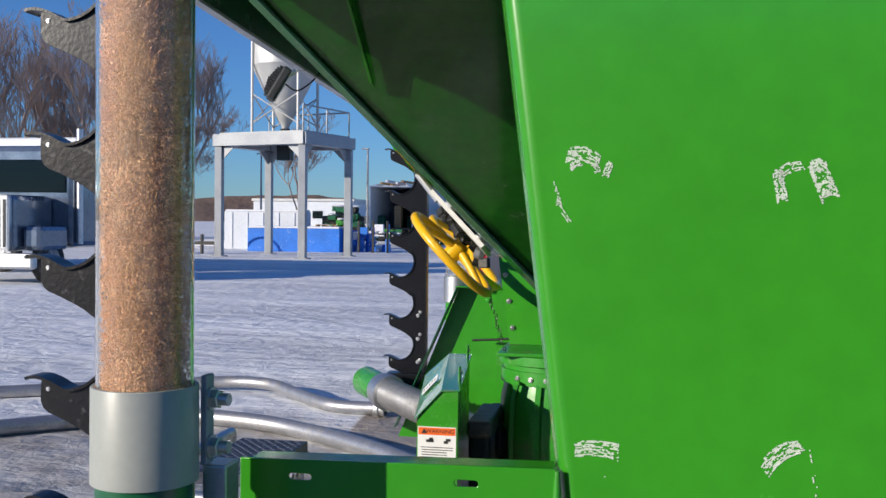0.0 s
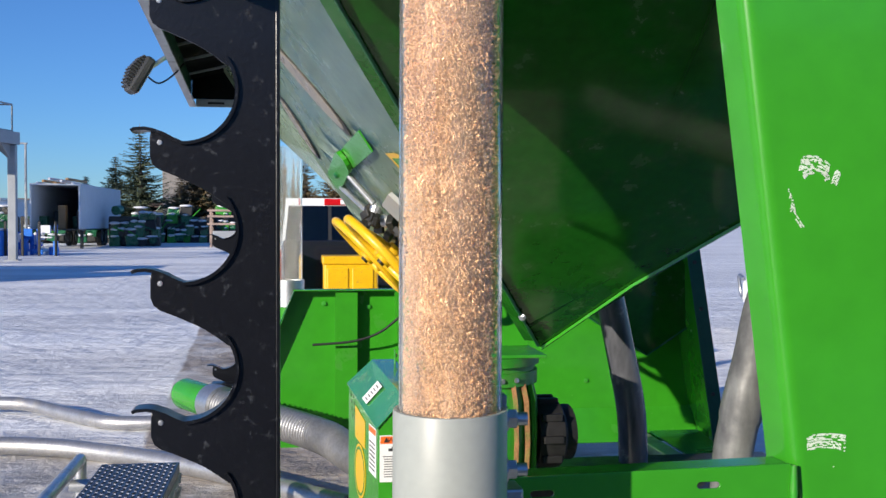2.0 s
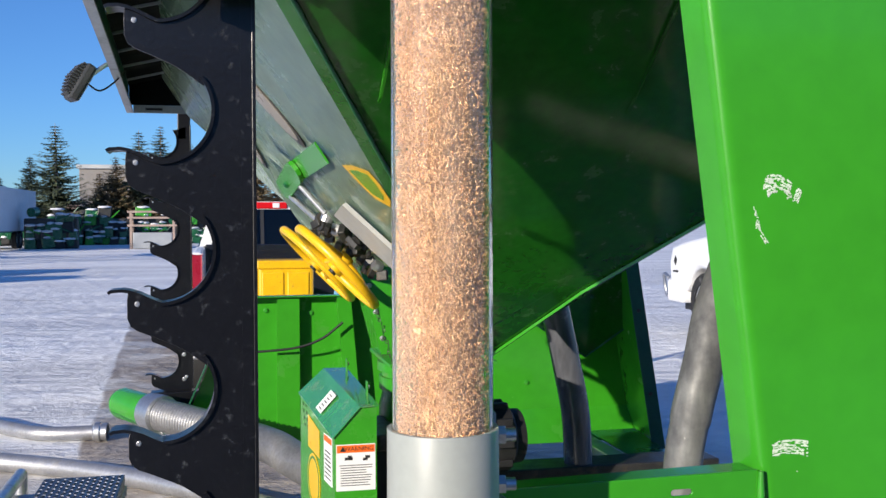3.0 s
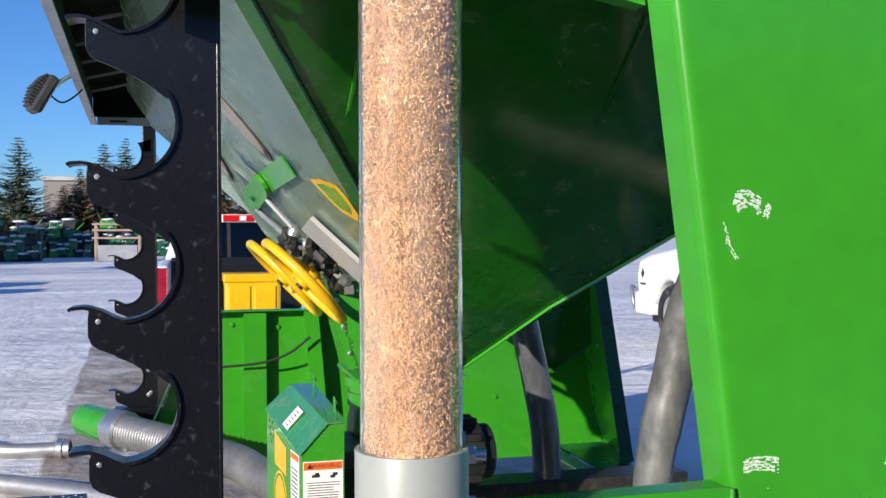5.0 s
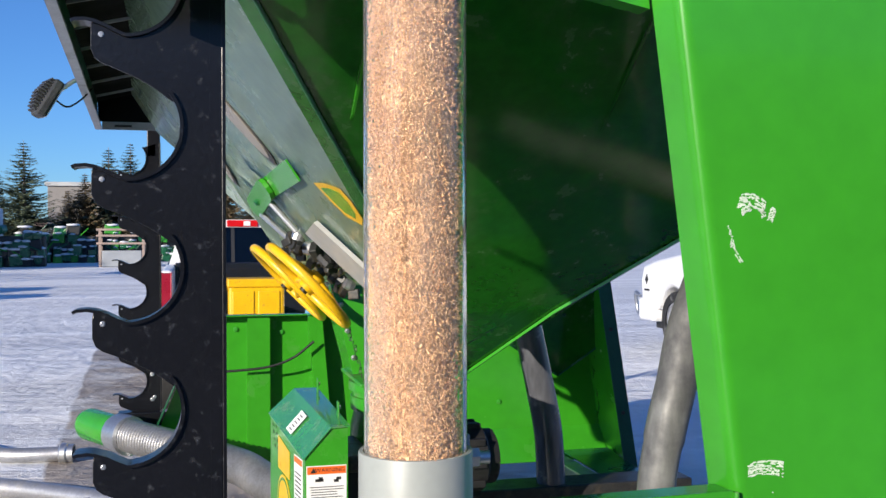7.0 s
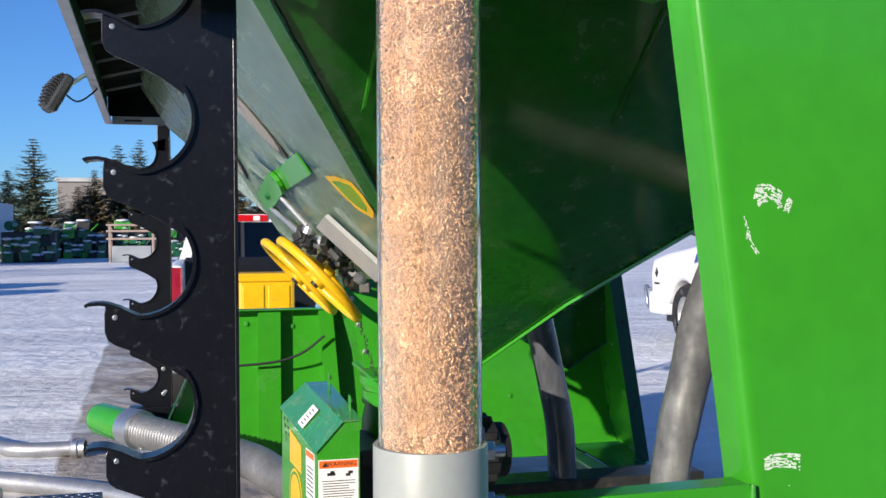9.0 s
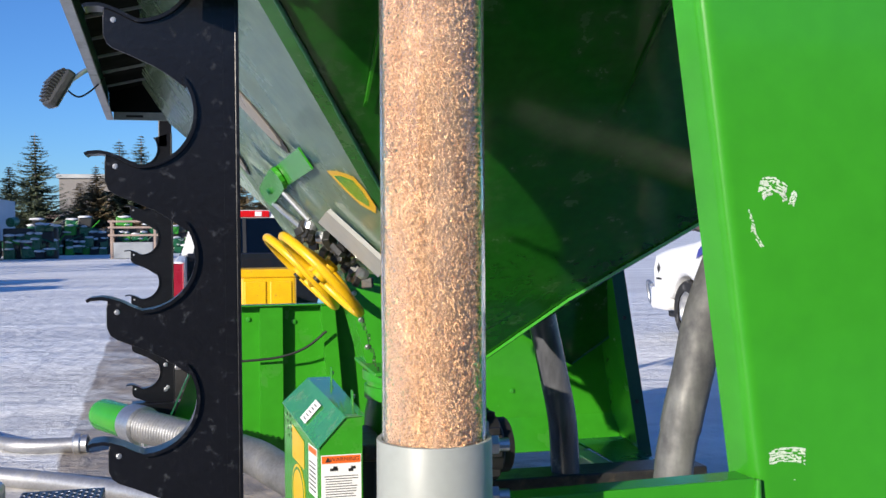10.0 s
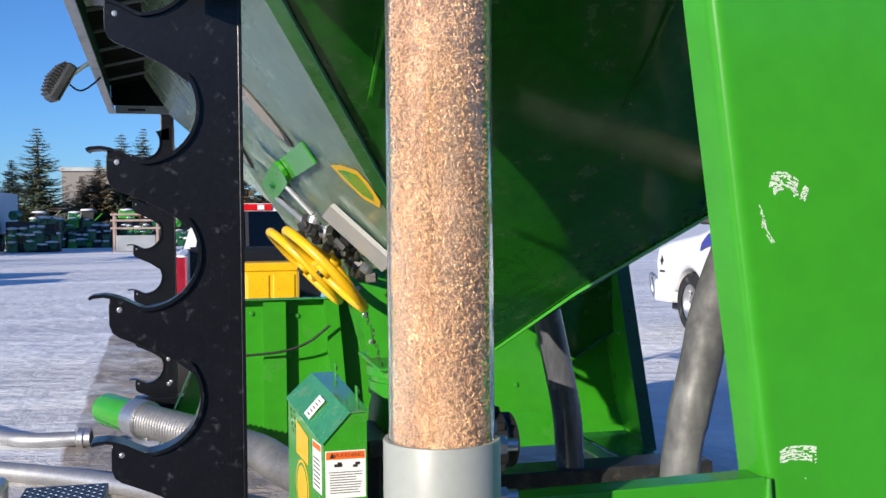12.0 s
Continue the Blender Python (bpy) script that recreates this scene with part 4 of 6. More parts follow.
def work_lamp(name, eye, aim, label):
    ob = thing(name, eye, label, "work lamp")
    c, ax = Vector(eye), Vector(aim).normalized()
    m = look(c, c + ax)
    bm = bmesh.new()
    box(bm, (-0.052, -0.088, -0.030), (0.052, 0.088, 0.016), 0.012, m)
    part("housing", bm, LAMPGREY, ob)
    for i in range(11):
        y = -0.075 + i * 0.015
        top = 0.052 - 0.016 * abs(i - 5) / 5 - 0.006 * (i in (0, 10))
        bm = bmesh.new()
        box(bm, (-0.047, y - 0.0035, 0.0162), (0.047, y + 0.0035, top), 0.001, m)
        part("cooling_fin", bm, LAMPGREY, ob)
    bm = bmesh.new()
    box(bm, (-0.044, -0.080, -0.034), (0.044, 0.080, -0.0302), 0.002, m)
    part("lens", bm, WHITE, ob)
    bm = bmesh.new()
    sweep(bm, smooth_path([c + Vector((0.05, 0, 0.03)), c + Vector((0.11, 0.03, 0.08)), Vector((rim_x(eye[1]) - 0.002, eye[1] + 0.05, rim_z(eye[1]) + 0.05))]), 0.010, 10)
    part("mount", bm, STEEL, ob)
    bm = bmesh.new()
    sweep(bm, smooth_path([c + Vector((0.03, 0.02, 0.0)), c + Vector((0.08, 0.05, -0.03)), Vector((rim_x(eye[1]), eye[1] + 0.08, rim_z(eye[1]) - 0.03)), Vector((rim_x(eye[1]) + 0.05, eye[1] + 0.1, rim_z(eye[1]) + 0.03))]), 0.004, 8)
    part("cable", bm, RUBBER, ob)
    return ob


work_lamp("work_lamp", (-0.915, 3.16, 2.228), (0.80, 0.34, -0.50), "small black finned work lamp on the hopper rim")


# ---- guard box with warning label ----
guard = thing("guard_box", (0.12, 2.3, 0.4), "green sheet guard box with a warning label", "guard box")
GX0, GX1, GY0, GY1 = 0.050, 0.195, 1.925, 2.46
bm = bmesh.new()
lowr = [(GX0, GY0, 0.0), (GX1, GY0, 0.0), (0.15, GY1, 0.0), (-0.022, GY1, 0.0)]
topr = [(0.050, GY0, 0.880), (0.137, GY0, 0.977), (0.195, GY0, 0.980), (0.15, GY1, 1.034), (0.068, GY1, 1.034), (-0.022, GY1, 0.949)]
vb = [bm.verts.new(p) for p in lowr]
vt = [bm.verts.new(p) for p in topr]
for f in ((vb[3], vb[2], vb[1], vb[0]), (vb[0], vb[1], vt[2], vt[1], vt[0]), (vb[1], vb[2], vt[3], vt[2]), (vb[2], vb[3], vt[5], vt[4], vt[3]), (vb[3], vb[0], vt[0], vt[5])):
    bm.faces.new(f)
bmesh.ops.recalc_face_normals(bm, faces=bm.faces)
part("housing", bm, GREEN, guard)
bm = bmesh.new()
o = 0.008
q = [(0.050 - o, GY0 - o, 0.876), (0.137, GY0 - o, 0.980), (0.195 + o, GY0 - o, 0.983), (0.15 + o, GY1, 1.038), (0.068, GY1, 1.038), (-0.022 - o, GY1, 0.947)]
for idx in ((0, 1, 4, 5), (1, 2, 3, 4)):
    slab(bm, [q[i] for i in idx], (0, 0, 0.004))
part("lid", bm, LID_GREEN, guard, "glossy folded lid reflecting the sky")
for xx, yy, zz in ((0.178, 2.05, 0.995), (0.150, 2.40, 1.03)):
    bm = bmesh.new()
    box(bm, (xx, yy - 0.02, zz - 0.02), (xx + 0.004, yy + 0.02, zz + 0.055), 0.001)
    part("hinge_tab", bm, GREEN_DUSTY, guard)
    bolt("bolt", (xx + 0.004, yy, zz + 0.035), (1, 0, 0), 0.008, STEEL, guard)


def label_sheet(parent, origin, u, v, w, h, items, base=LABEL):
    """A flat label: u and v run along its width and height; items are (material, u0, v0, u1, v1)."""
    o, u, v = Vector(origin), Vector(u).normalized(), Vector(v).normalized()
    nn = u.cross(v)
    bm = bmesh.new()
    slab(bm, [o, o + u * w, o + u * w + v * h, o + v * h], nn * 0.0008)
    ob = part("label", bm, base, parent, "printed safety label")
    for m, u0, v0, u1, v1 in items:
        bm = bmesh.new()
        slab(bm, [o + u * a * w + v * b * h + nn * 0.0012 for a, b in ((u0, v0), (u1, v0), (u1, v1), (u0, v1))], nn * 0.0006)
        part("print", bm, m, ob)
    return ob, o, u, v, nn


LW, LH = 0.136, 0.160
lines = [(ORANGE, 0.02, 0.82, 0.98, 0.98)]
lines += [(INK, 0.22, 0.66, 0.42, 0.72), (INK, 0.30, 0.70, 0.40, 0.76), (INK, 0.68, 0.64, 0.80, 0.70), (INK, 0.74, 0.69, 0.86, 0.75)]
rng = random.Random(2)
for i in range(9):
    v = 0.54 - i * 0.054
    lines.append((INK, 0.08 + (i > 0) * 0.03, v, 0.75 + 0.18 * rng.random(), v + 0.016))
lab, lo, lu, lv, ln = label_sheet(guard, (GX0 + 0.004, GY0 - 0.001, 0.695), (1, 0, 0), (0, 0, 1), LW, LH, lines)
part("print", words("WARNING", 0.021, Matrix.Translation(lo + lu * LW * 0.58 + lv * LH * 0.90 + ln * 0.002) @ XZ), INK, lab)
bm = bmesh.new()
c = lo + lu * LW * 0.17 + lv * LH * 0.90 + ln * 0.002
slab(bm, [c + Vector((-0.010, 0, -0.008)), c + Vector((0.010, 0, -0.008)), c + Vector((0, 0, 0.010))], ln * 0.0006)
part("print", bm, INK, lab)
# labels on the long side
back = Vector((-0.072, GY1 - GY0, 0)).normalized()
side_n = Vector((-back.y, back.x, 0))


def on_guard(d, z, off=0.001):
    return Vector((GX0, GY0, z)) + back * d + side_n * off


label_sheet(guard, on_guard(0.15, 0.70), -back, (0, 0, 1), 0.12, 0.17, [(ORANGE, 0.05, 0.85, 0.95, 0.97)] + [(INK, 0.12, 0.1 + 0.09 * i, 0.85, 0.13 + 0.09 * i) for i in range(7)])
bm = bmesh.new()
lathe(bm, [(0, 0), (0.10, 0), (0.10, 0.0015), (0, 0.0015)], on_guard(0.31, 0.66), side_n, 32)
part("sticker", bm, YELLOW, guard, "round yellow sticker")
bm = bmesh.new()
lathe(bm, [(0.080, 0.0018), (0.090, 0.0018), (0.090, 0.0026), (0.080, 0.0026)], on_guard(0.31, 0.66), side_n, 32, closed=True)
part("sticker_ring", bm, GREEN, guard)
bm = bmesh.new()
slab(bm, [on_guard(0.40, 0.77), on_guard(0.22, 0.76), on_guard(0.22, 0.86), on_guard(0.40, 0.89)], side_n * 0.001)
part("sticker", bm, YELLOW, guard, "yellow sticker")
for i in range(4):
    for j in range(2):
        bm = bmesh.new()
        p = on_guard(0.49 - j * 0.05 - i * 0.01, 0.915 - i * 0.025, 0)
        sweep(bm, [p - side_n * 0.001, p + side_n * 0.0012], 0.007, 10)
        part("vent_hole", bm, INK, guard)
# a small white label on the lid
lid_a, lid_b, lid_c = Vector(q[0]), Vector(q[1]), Vector(q[5])
du, dv = (lid_a - lid_c).normalized(), (lid_b - lid_a).normalized()
if du.cross(dv).z < 0:
    du = -du
p = lid_c.lerp(lid_a, 0.46) + dv * 0.022 + du.cross(dv).normalized() * 0.0062
label_sheet(guard, p, du, dv, 0.075, 0.085, [(INK, 0.3, 0.12 + 0.17 * i, 0.75, 0.17 + 0.17 * i) for i in range(5)])


# belt drive between the guard and the airlock
drive = thing("belt_drive", (0.26, 2.4, 0), "dark greasy belt drive behind the guard", "belt drive")
bm = bmesh.new()
box(bm, (0.205, 2.10, 0.0), (0.275, 2.75, 0.80), 0.01)
part("back_plate", bm, RUBBER, drive)
for y, z, r in ((2.30, 0.74, 0.11), (2.55, 0.55, 0.16)):
    bm = bmesh.new()
    lathe(bm, [(0, 0), (r, 0), (r * 0.92, 0.015), (r, 0.03), (r * 0.5, 0.03), (r * 0.3, 0.05), (0, 0.05)], (0.276, y, z), (1, 0, 0), 24)
    part("pulley", bm, DARKSTEEL, drive, smooth=30)
bm = bmesh.new()
box(bm, (0.21, 2.02, 0.80), (0.30, 2.40, 0.86), 0.012)
part("motor_mount", bm, DARKSTEEL, drive)


# ---- far end wall of the machine ----
WY = 4.46
end_wall = thing("end_wall", (0.8, WY, 0.3), "green painted far end wall of the machine", "machine wall")
bm = bmesh.new()
slab(bm, [(-0.60, WY, 0.26), (2.21, WY, 0.26), (1.97, WY, 1.75), (0.6, WY, 1.75), (0.6, WY, 1.18), (-0.23, WY, 1.18)], (0, 0.006, 0))
part("sheet", bm, GREEN, end_wall)
bm = bmesh.new()
slab(bm, [(-0.60, WY - 0.1, 0.33), (-0.60, WY, 0.33), (-0.23, WY, 1.18), (-0.23, WY - 0.1, 1.18)], (-0.006, 0, 0))
part("left_flange", bm, DARK_GREEN, end_wall)
bm = bmesh.new()
slab(bm, [(-0.24, WY - 0.1, 1.181), (0.6, WY - 0.1, 1.181), (0.6, WY, 1.181), (-0.24, WY, 1.181)], (0, 0, 0.006))
part("top_flange", bm, GREEN, end_wall)
bm = bmesh.new()
slab(bm, [(2.205, WY - 0.002, 0.26), (2.165, 3.905, 0.26), (1.975, 3.905, 1.62), (1.995, WY - 0.002, 1.62)], (0.006, 0, 0))
part("side_sheet", bm, GREEN, end_wall)
bm = bmesh.new()
prism(bm, [(2.104, 3.895, 0.30), (2.182, 3.895, 0.30), (2.182, 3.902, 0.30), (2.104, 3.902, 0.30)], [(1.900, 3.895, 1.60), (1.978, 3.895, 1.60), (1.978, 3.902, 1.60), (1.900, 3.902, 1.60)])
bmesh.ops.recalc_face_normals(bm, faces=bm.faces)
part("right_post", bm, POST_SHADE_GREEN, end_wall, "green end post darkened for shade")
for zz in (0.62, 1.10, 1.36):
    bolt("bolt", (2.14 - 0.157 * (zz - 0.3), 3.894, zz), (0, -1, 0), 0.010, DARKSTEEL, end_wall, shank=0.2)
bm = bmesh.new()
slab(bm, [(0.62, WY - 0.15, 0.27), (2.18, WY - 0.15, 0.27), (2.18, WY - 0.002, 0.45), (0.62, WY - 0.002, 0.45)], (0, -0.004, 0.004))
part("sill", bm, GREEN, end_wall)
bm = bmesh.new()
slab(bm, [(1.86, 4.28, 0.335), (1.84, 3.55, 0.335), (2.08, 3.60, 0.335), (2.16, 4.28, 0.335)], (0, 0, 0.006))
part("corner_ledge", bm, DARK_GREEN, end_wall, "dusty dark green ledge")
for x0, x1, lean, deep in ((0.003, 0.130, 0.0, 0.070), (0.345, 0.425, 0.068, 0.10)):
    bm = bmesh.new()
    prism(bm, [(x0 + lean, WY - deep, 0.35), (x1 + lean, WY - deep, 0.35), (x1 + lean, WY - 0.002, 0.35), (x0 + lean, WY - 0.002, 0.35)],
          [(x0, WY - deep, 1.175), (x1, WY - deep, 1.175), (x1, WY - 0.002, 1.175), (x0, WY - 0.002, 1.175)])
    bmesh.ops.recalc_face_normals(bm, faces=bm.faces)
    part("upright", bm, GREEN, end_wall)
for xx, zz in ((-0.06, 1.10), (0.20, 1.08), (1.52, 0.62), (1.80, 0.42)):
    bolt("bolt", (xx, WY - 0.001, zz), (0, -1, 0), 0.013, GREEN_DUSTY, end_wall, shank=0.5)
bm = bmesh.new()
sweep(bm, smooth_path([(-0.13, WY - 0.13, 0.875), (0.10, WY - 0.15, 0.895), (0.25, WY - 0.16, 0.945), (0.37, WY - 0.16, 1.035)]), 0.007, 8)
part("cable", bm, RUBBER, end_wall)

# chassis rails under the hopper, plus an added dark pan that cuts bounce light
chassis = thing("chassis", (0.9, 2.3, 0.2), "dark dusty chassis rails under the hopper", "chassis")
for (a, b, mm) in (((0.26, 0.3, 0.30), (0.42, 4.4, 0.46), DARKSTEEL), ((1.70, 0.3, 0.28), (1.80, 4.25, 0.36), ALU), ((0.30, 2.9, 0.30), (2.0, 3.1, 0.48), DARKSTEEL), ((0.3, 1.2, 0.30), (1.6, 1.35, 0.42), DARKSTEEL), ((0.75, 1.9, 0.35), (1.25, 2.2, 0.50), GREEN_DUSTY)):
    bm = bmesh.new()
    box(bm, a, b, 0.008)
    part("rail", bm, mm, chassis)
bm = bmesh.new()
box(bm, (0.43, 0.47, 0.31), (1.61, 1.19, 0.34), 0.003)
part("shade_pan", bm, DARKSTEEL, chassis)
bm = bmesh.new()
sweep(bm, [(0.95, 1.9, 0.40), (1.55, 2.6, 0.46)], 0.05, 16)
part("drive_shaft", bm, DARKSTEEL, chassis, smooth=40)
for x in (0.3, 1.7):
    for y in (0.6, 3.9):
        bm = bmesh.new()
        box(bm, (x - 0.05, y - 0.05, 0.0), (x + 0.05, y + 0.05, 0.32), 0.006)
        part("stand_leg", bm, DARKSTEEL, chassis)

# bent hoses beside the hopper
hose = thing("bent_hose", (1.318, 2.98, 0.34), "thick dark grey bent suction hose", "hose", "suction hoses")
bm = bmesh.new()
path = smooth_path([(1.318, 2.98, 0.34), (1.317, 2.98, 0.40), (1.302, 2.98, 0.703), (1.253, 2.98, 0.967), (1.199, 2.98, 1.218), (1.17, 2.98, 1.36)], 10)
sweep(bm, path, 0.067, 28)
part("hose_body", bm, HOSE_DARK, hose, smooth=40)
bm = bmesh.new()
lathe(bm, [(0.065, -0.02), (0.077, -0.02), (0.077, 0.02), (0.065, 0.02)], (1.318, 2.98, 0.40), (0, 0, 1), 28, closed=True)
part("hose_clamp", bm, STEEL, hose)
hose = thing("bent_hose", (1.05, 1.3, 0.4), "thick scuffed light grey bent suction hose", "hose", "suction hoses")
bm = bmesh.new()
path = smooth_path([(1.06, 1.38, 0.30), (1.078, 1.40, 0.80), (1.106, 1.40, 0.994), (1.150, 1.40, 1.171), (1.200, 1.41, 1.36), (1.33, 1.45, 1.60), (1.5, 1.50, 1.75)], 10)
sweep(bm, path, [0.060] * 20 + [0.064] * (len(path) - 20), 28)
part("hose_body", bm, HOSE_GREY, hose, smooth=40)
bm = bmesh.new()
lathe(bm, [(0.058, -0.02), (0.072, -0.02), (0.072, 0.02), (0.058, 0.02)], (1.062, 1.382, 0.36), (0.04, 0.04, 1), 28, closed=True)
part("hose_clamp", bm, STEEL, hose)


# ---- corrugated hose with green end at the far rack ----
def ribbed(path, r, amp, per):
    return [r + amp * math.sin(i * 2 * math.pi / per) for i in range(len(path))]


chose = thing("corrugated_hose", (-0.5, 4.2, 0.3), "corrugated silver hose clamped to a green pipe end", "hose")
path = []
ctrl = smooth_path([(-0.66, 4.44, 0.525), (-0.37, 4.15, 0.49), (-0.084, 3.85, 0.449), (0.04, 3.60, 0.417), (0.17, 3.35, 0.385)], 120)
bm = bmesh.new()
sweep(bm, ctrl, ribbed(ctrl, 0.088, 0.006, 6), 24)
part("hose_body", bm, ALU, chose, smooth=60)
d = Vector((-0.42, 0.60, 0.03)).normalized()
c0 = Vector((-0.66, 4.44, 0.525))
bm = bmesh.new()
lathe(bm, [(0.0, 0.08), (0.092, 0.08), (0.094, 0.38), (0.08, 0.42), (0, 0.425)], c0, d, 32)
part("green_end", bm, GREEN, chose, "green painted pipe end", smooth=40)
bm = bmesh.new()
lathe(bm, [(0.088, -0.03), (0.110, -0.03), (0.112, 0.02), (0.107, 0.09), (0.092, 0.09)], c0, d, 32)
part("clamp_ring", bm, STEEL, chose, "steel quick coupler ring", smooth=30)
bm = bmesh.new()
box(bm, (-0.012, -0.11, -0.05), (0.012, -0.092, 0.07), 0.004, Matrix.Translation(c0) @ d.to_track_quat('Z', 'Y').to_matrix().to_4x4())
part("lever", bm, STEEL, chose)


# ---- aluminium pipes on the ground ----
def ground_pipe(pts, r, label, rings=()):
    ob = thing("metal_pipe", (pts[0][0], pts[0][1], 0), label, "pipe", "pipes on the ground")
    path = smooth_path(pts, 12)
    bm = bmesh.new()
    sweep(bm, path, r, 24)
    part("pipe_body", bm, ALU, ob, smooth=40)
    for c, d in rings:
        bm = bmesh.new()
        lathe(bm, [(r * 0.95, -0.05), (r * 1.15, -0.05), (r * 1.42, -0.035), (r * 1.42, 0.0), (r * 1.2, 0.01), (r * 1.25, 0.05), (r * 0.95, 0.05)], c, d, 28)
        part("coupling_ring", bm, STEEL, ob, smooth=30)
    return ob


ground_pipe([(-1.16, 6.33, 0.062), (-1.6, 6.42, 0.055), (-2.0, 6.78, 0.062), (-2.45, 7.15, 0.085), (-3.0, 7.18, 0.072), (-3.9, 6.73, 0.058), (-4.8, 6.2, 0.055)], 0.054,
            "bent silver metal suction pipe lying on the snow", [((-1.18, 6.335, 0.062), (1, -0.15, 0))])
ground_pipe([(0.05, 3.9, 0.062), (-0.3, 4.3, 0.062), (-0.85, 4.88, 0.066), (-1.53, 5.40, 0.062), (-2.05, 5.60, 0.070), (-2.74, 5.64, 0.072), (-3.4, 5.2, 0.062), (-4.3, 4.3, 0.060)], 0.060,
            "long silver metal pipe with a coupling lying on the ground", [((-2.72, 5.64, 0.072), (1, 0.05, 0))])

# step with tread plate
step = thing("step", (-0.95, 3.2, 0), "tread plate step on a tubular frame beside the machine", "step")
SX0, SX1, SY0, SY1, SZ = -1.075, -0.740, 2.45, 3.13, 0.505
bm = bmesh.new()
box(bm, (SX0, SY0, SZ - 0.05), (SX1, SY1, SZ), 0.003)
part("tread", bm, SHADED_PLATE, step)
bm = bmesh.new()
for i in range(13):
    for j in range(22):
        x, y = SX0 + 0.015 + i * 0.025, SY0 + 0.015 + j * 0.030
        a = radians(45 if (i + j) % 2 else -45)
        dx, dy = 0.0125 * math.cos(a), 0.0125 * math.sin(a)
        ex, ey = -0.0040 * math.sin(a), 0.0040 * math.cos(a)
        prism(bm, [(x - dx, y - dy, SZ), (x + ex, y + ey, SZ), (x + dx, y + dy, SZ), (x - ex, y - ey, SZ)],
              [(x - dx * .7, y - dy * .7, SZ + 0.003), (x + ex * .7, y + ey * .7, SZ + 0.003), (x + dx * .7, y + dy * .7, SZ + 0.003), (x - ex * .7, y - ey * .7, SZ + 0.003)])
tagged(part("tread_pattern", bm, SHADED_PLATE, step, "raised tread lugs"), kind="stuff")
for p in ([(-1.20, 2.0, 0.49), (-1.20, 3.30, 0.49)], [(-1.20, 3.30, 0.49), (-1.20, 3.30, 0.0)], [(-1.20, 2.0, 0.49), (-1.20, 2.0, 0.0)],
          [(-1.20, 2.2, 0.47), (SX1, 2.2, 0.47)], [(SX1 - 0.03, 2.2, 0.46), (SX1 - 0.03, 2.2, 0.0)], [(-1.20, 3.08, 0.425), (SX1, 3.08, 0.425)], [(SX1 - 0.03, 3.08, 0.42), (SX1 - 0.03, 3.08, 0.0)]):
    bm = bmesh.new()
    sweep(bm, p, 0.028, 14)
    part("frame_tube", bm, STEEL, step, smooth=40)
# open mesh on the side of the step
for i in range(9):
    for j in range(2):
        bm = bmesh.new()
        y = SY0 + 0.04 + i * 0.07
        sweep(bm, [(SX1 + 0.004, y, SZ - 0.05 - j * 0.06), (SX1 + 0.004, y + 0.035, SZ - 0.08 - j * 0.06), (SX1 + 0.004, y + 0.07, SZ - 0.05 - j * 0.06)], 0.008, 4)
        part("side_mesh_bar", bm, STEEL, step)

# second sight tube at the far end
tube2 = thing("sight_tube", (-0.26, 4.52, 0.6), "empty clear sight tube with a steel collar", "sight tube")
bm = bmesh.new()
lathe(bm, [(0.075, 1.20), (0.075, 2.02), (0.070, 2.02), (0.070, 1.20)], (-0.26, 4.56, 0), sides=40, closed=True)
t2 = part("tube", bm, ACRYLIC, tube2, smooth=40)
t2.visible_shadow = False
bm = bmesh.new()
lathe(bm, [(0.070, 1.08), (0.086, 1.08), (0.086, 1.235), (0.076, 1.235)], (-0.26, 4.56, 0), sides=40)
part("collar", bm, STEEL, tube2, smooth=30)
bm = bmesh.new()
lathe(bm, [(0, 0.3), (0.074, 0.3), (0.074, 1.08), (0, 1.08)], (-0.26, 4.56, 0), sides=40)
part("lower_pipe", bm, GREEN, tube2, smooth=30)

# fan housing and a parked pickup behind the end wall
fan = thing("fan_housing", (0.55, WY + 0.1, 1.19), "round green fan housing with a light blue rim", "fan housing")
bm = bmesh.new()
lathe(bm, [(0, -0.06), (0.25, -0.06), (0.25, 0.06), (0, 0.06)], (0.62, WY + 0.10, 1.13), (0, 1, 0), 40)
part("drum", bm, GREEN, fan, smooth=30)
bm = bmesh.new()
lathe(bm, [(0.250, -0.075), (0.268, -0.075), (0.268, 0.07), (0.250, 0.07)], (0.62, WY + 0.10, 1.13), (0, 1, 0), 40, closed=True)
part("rim", bm, mat("light_blue_rim", (0.16, 0.42, 0.60), 0.4, vary=0.1), fan, "light blue rim", smooth=30)


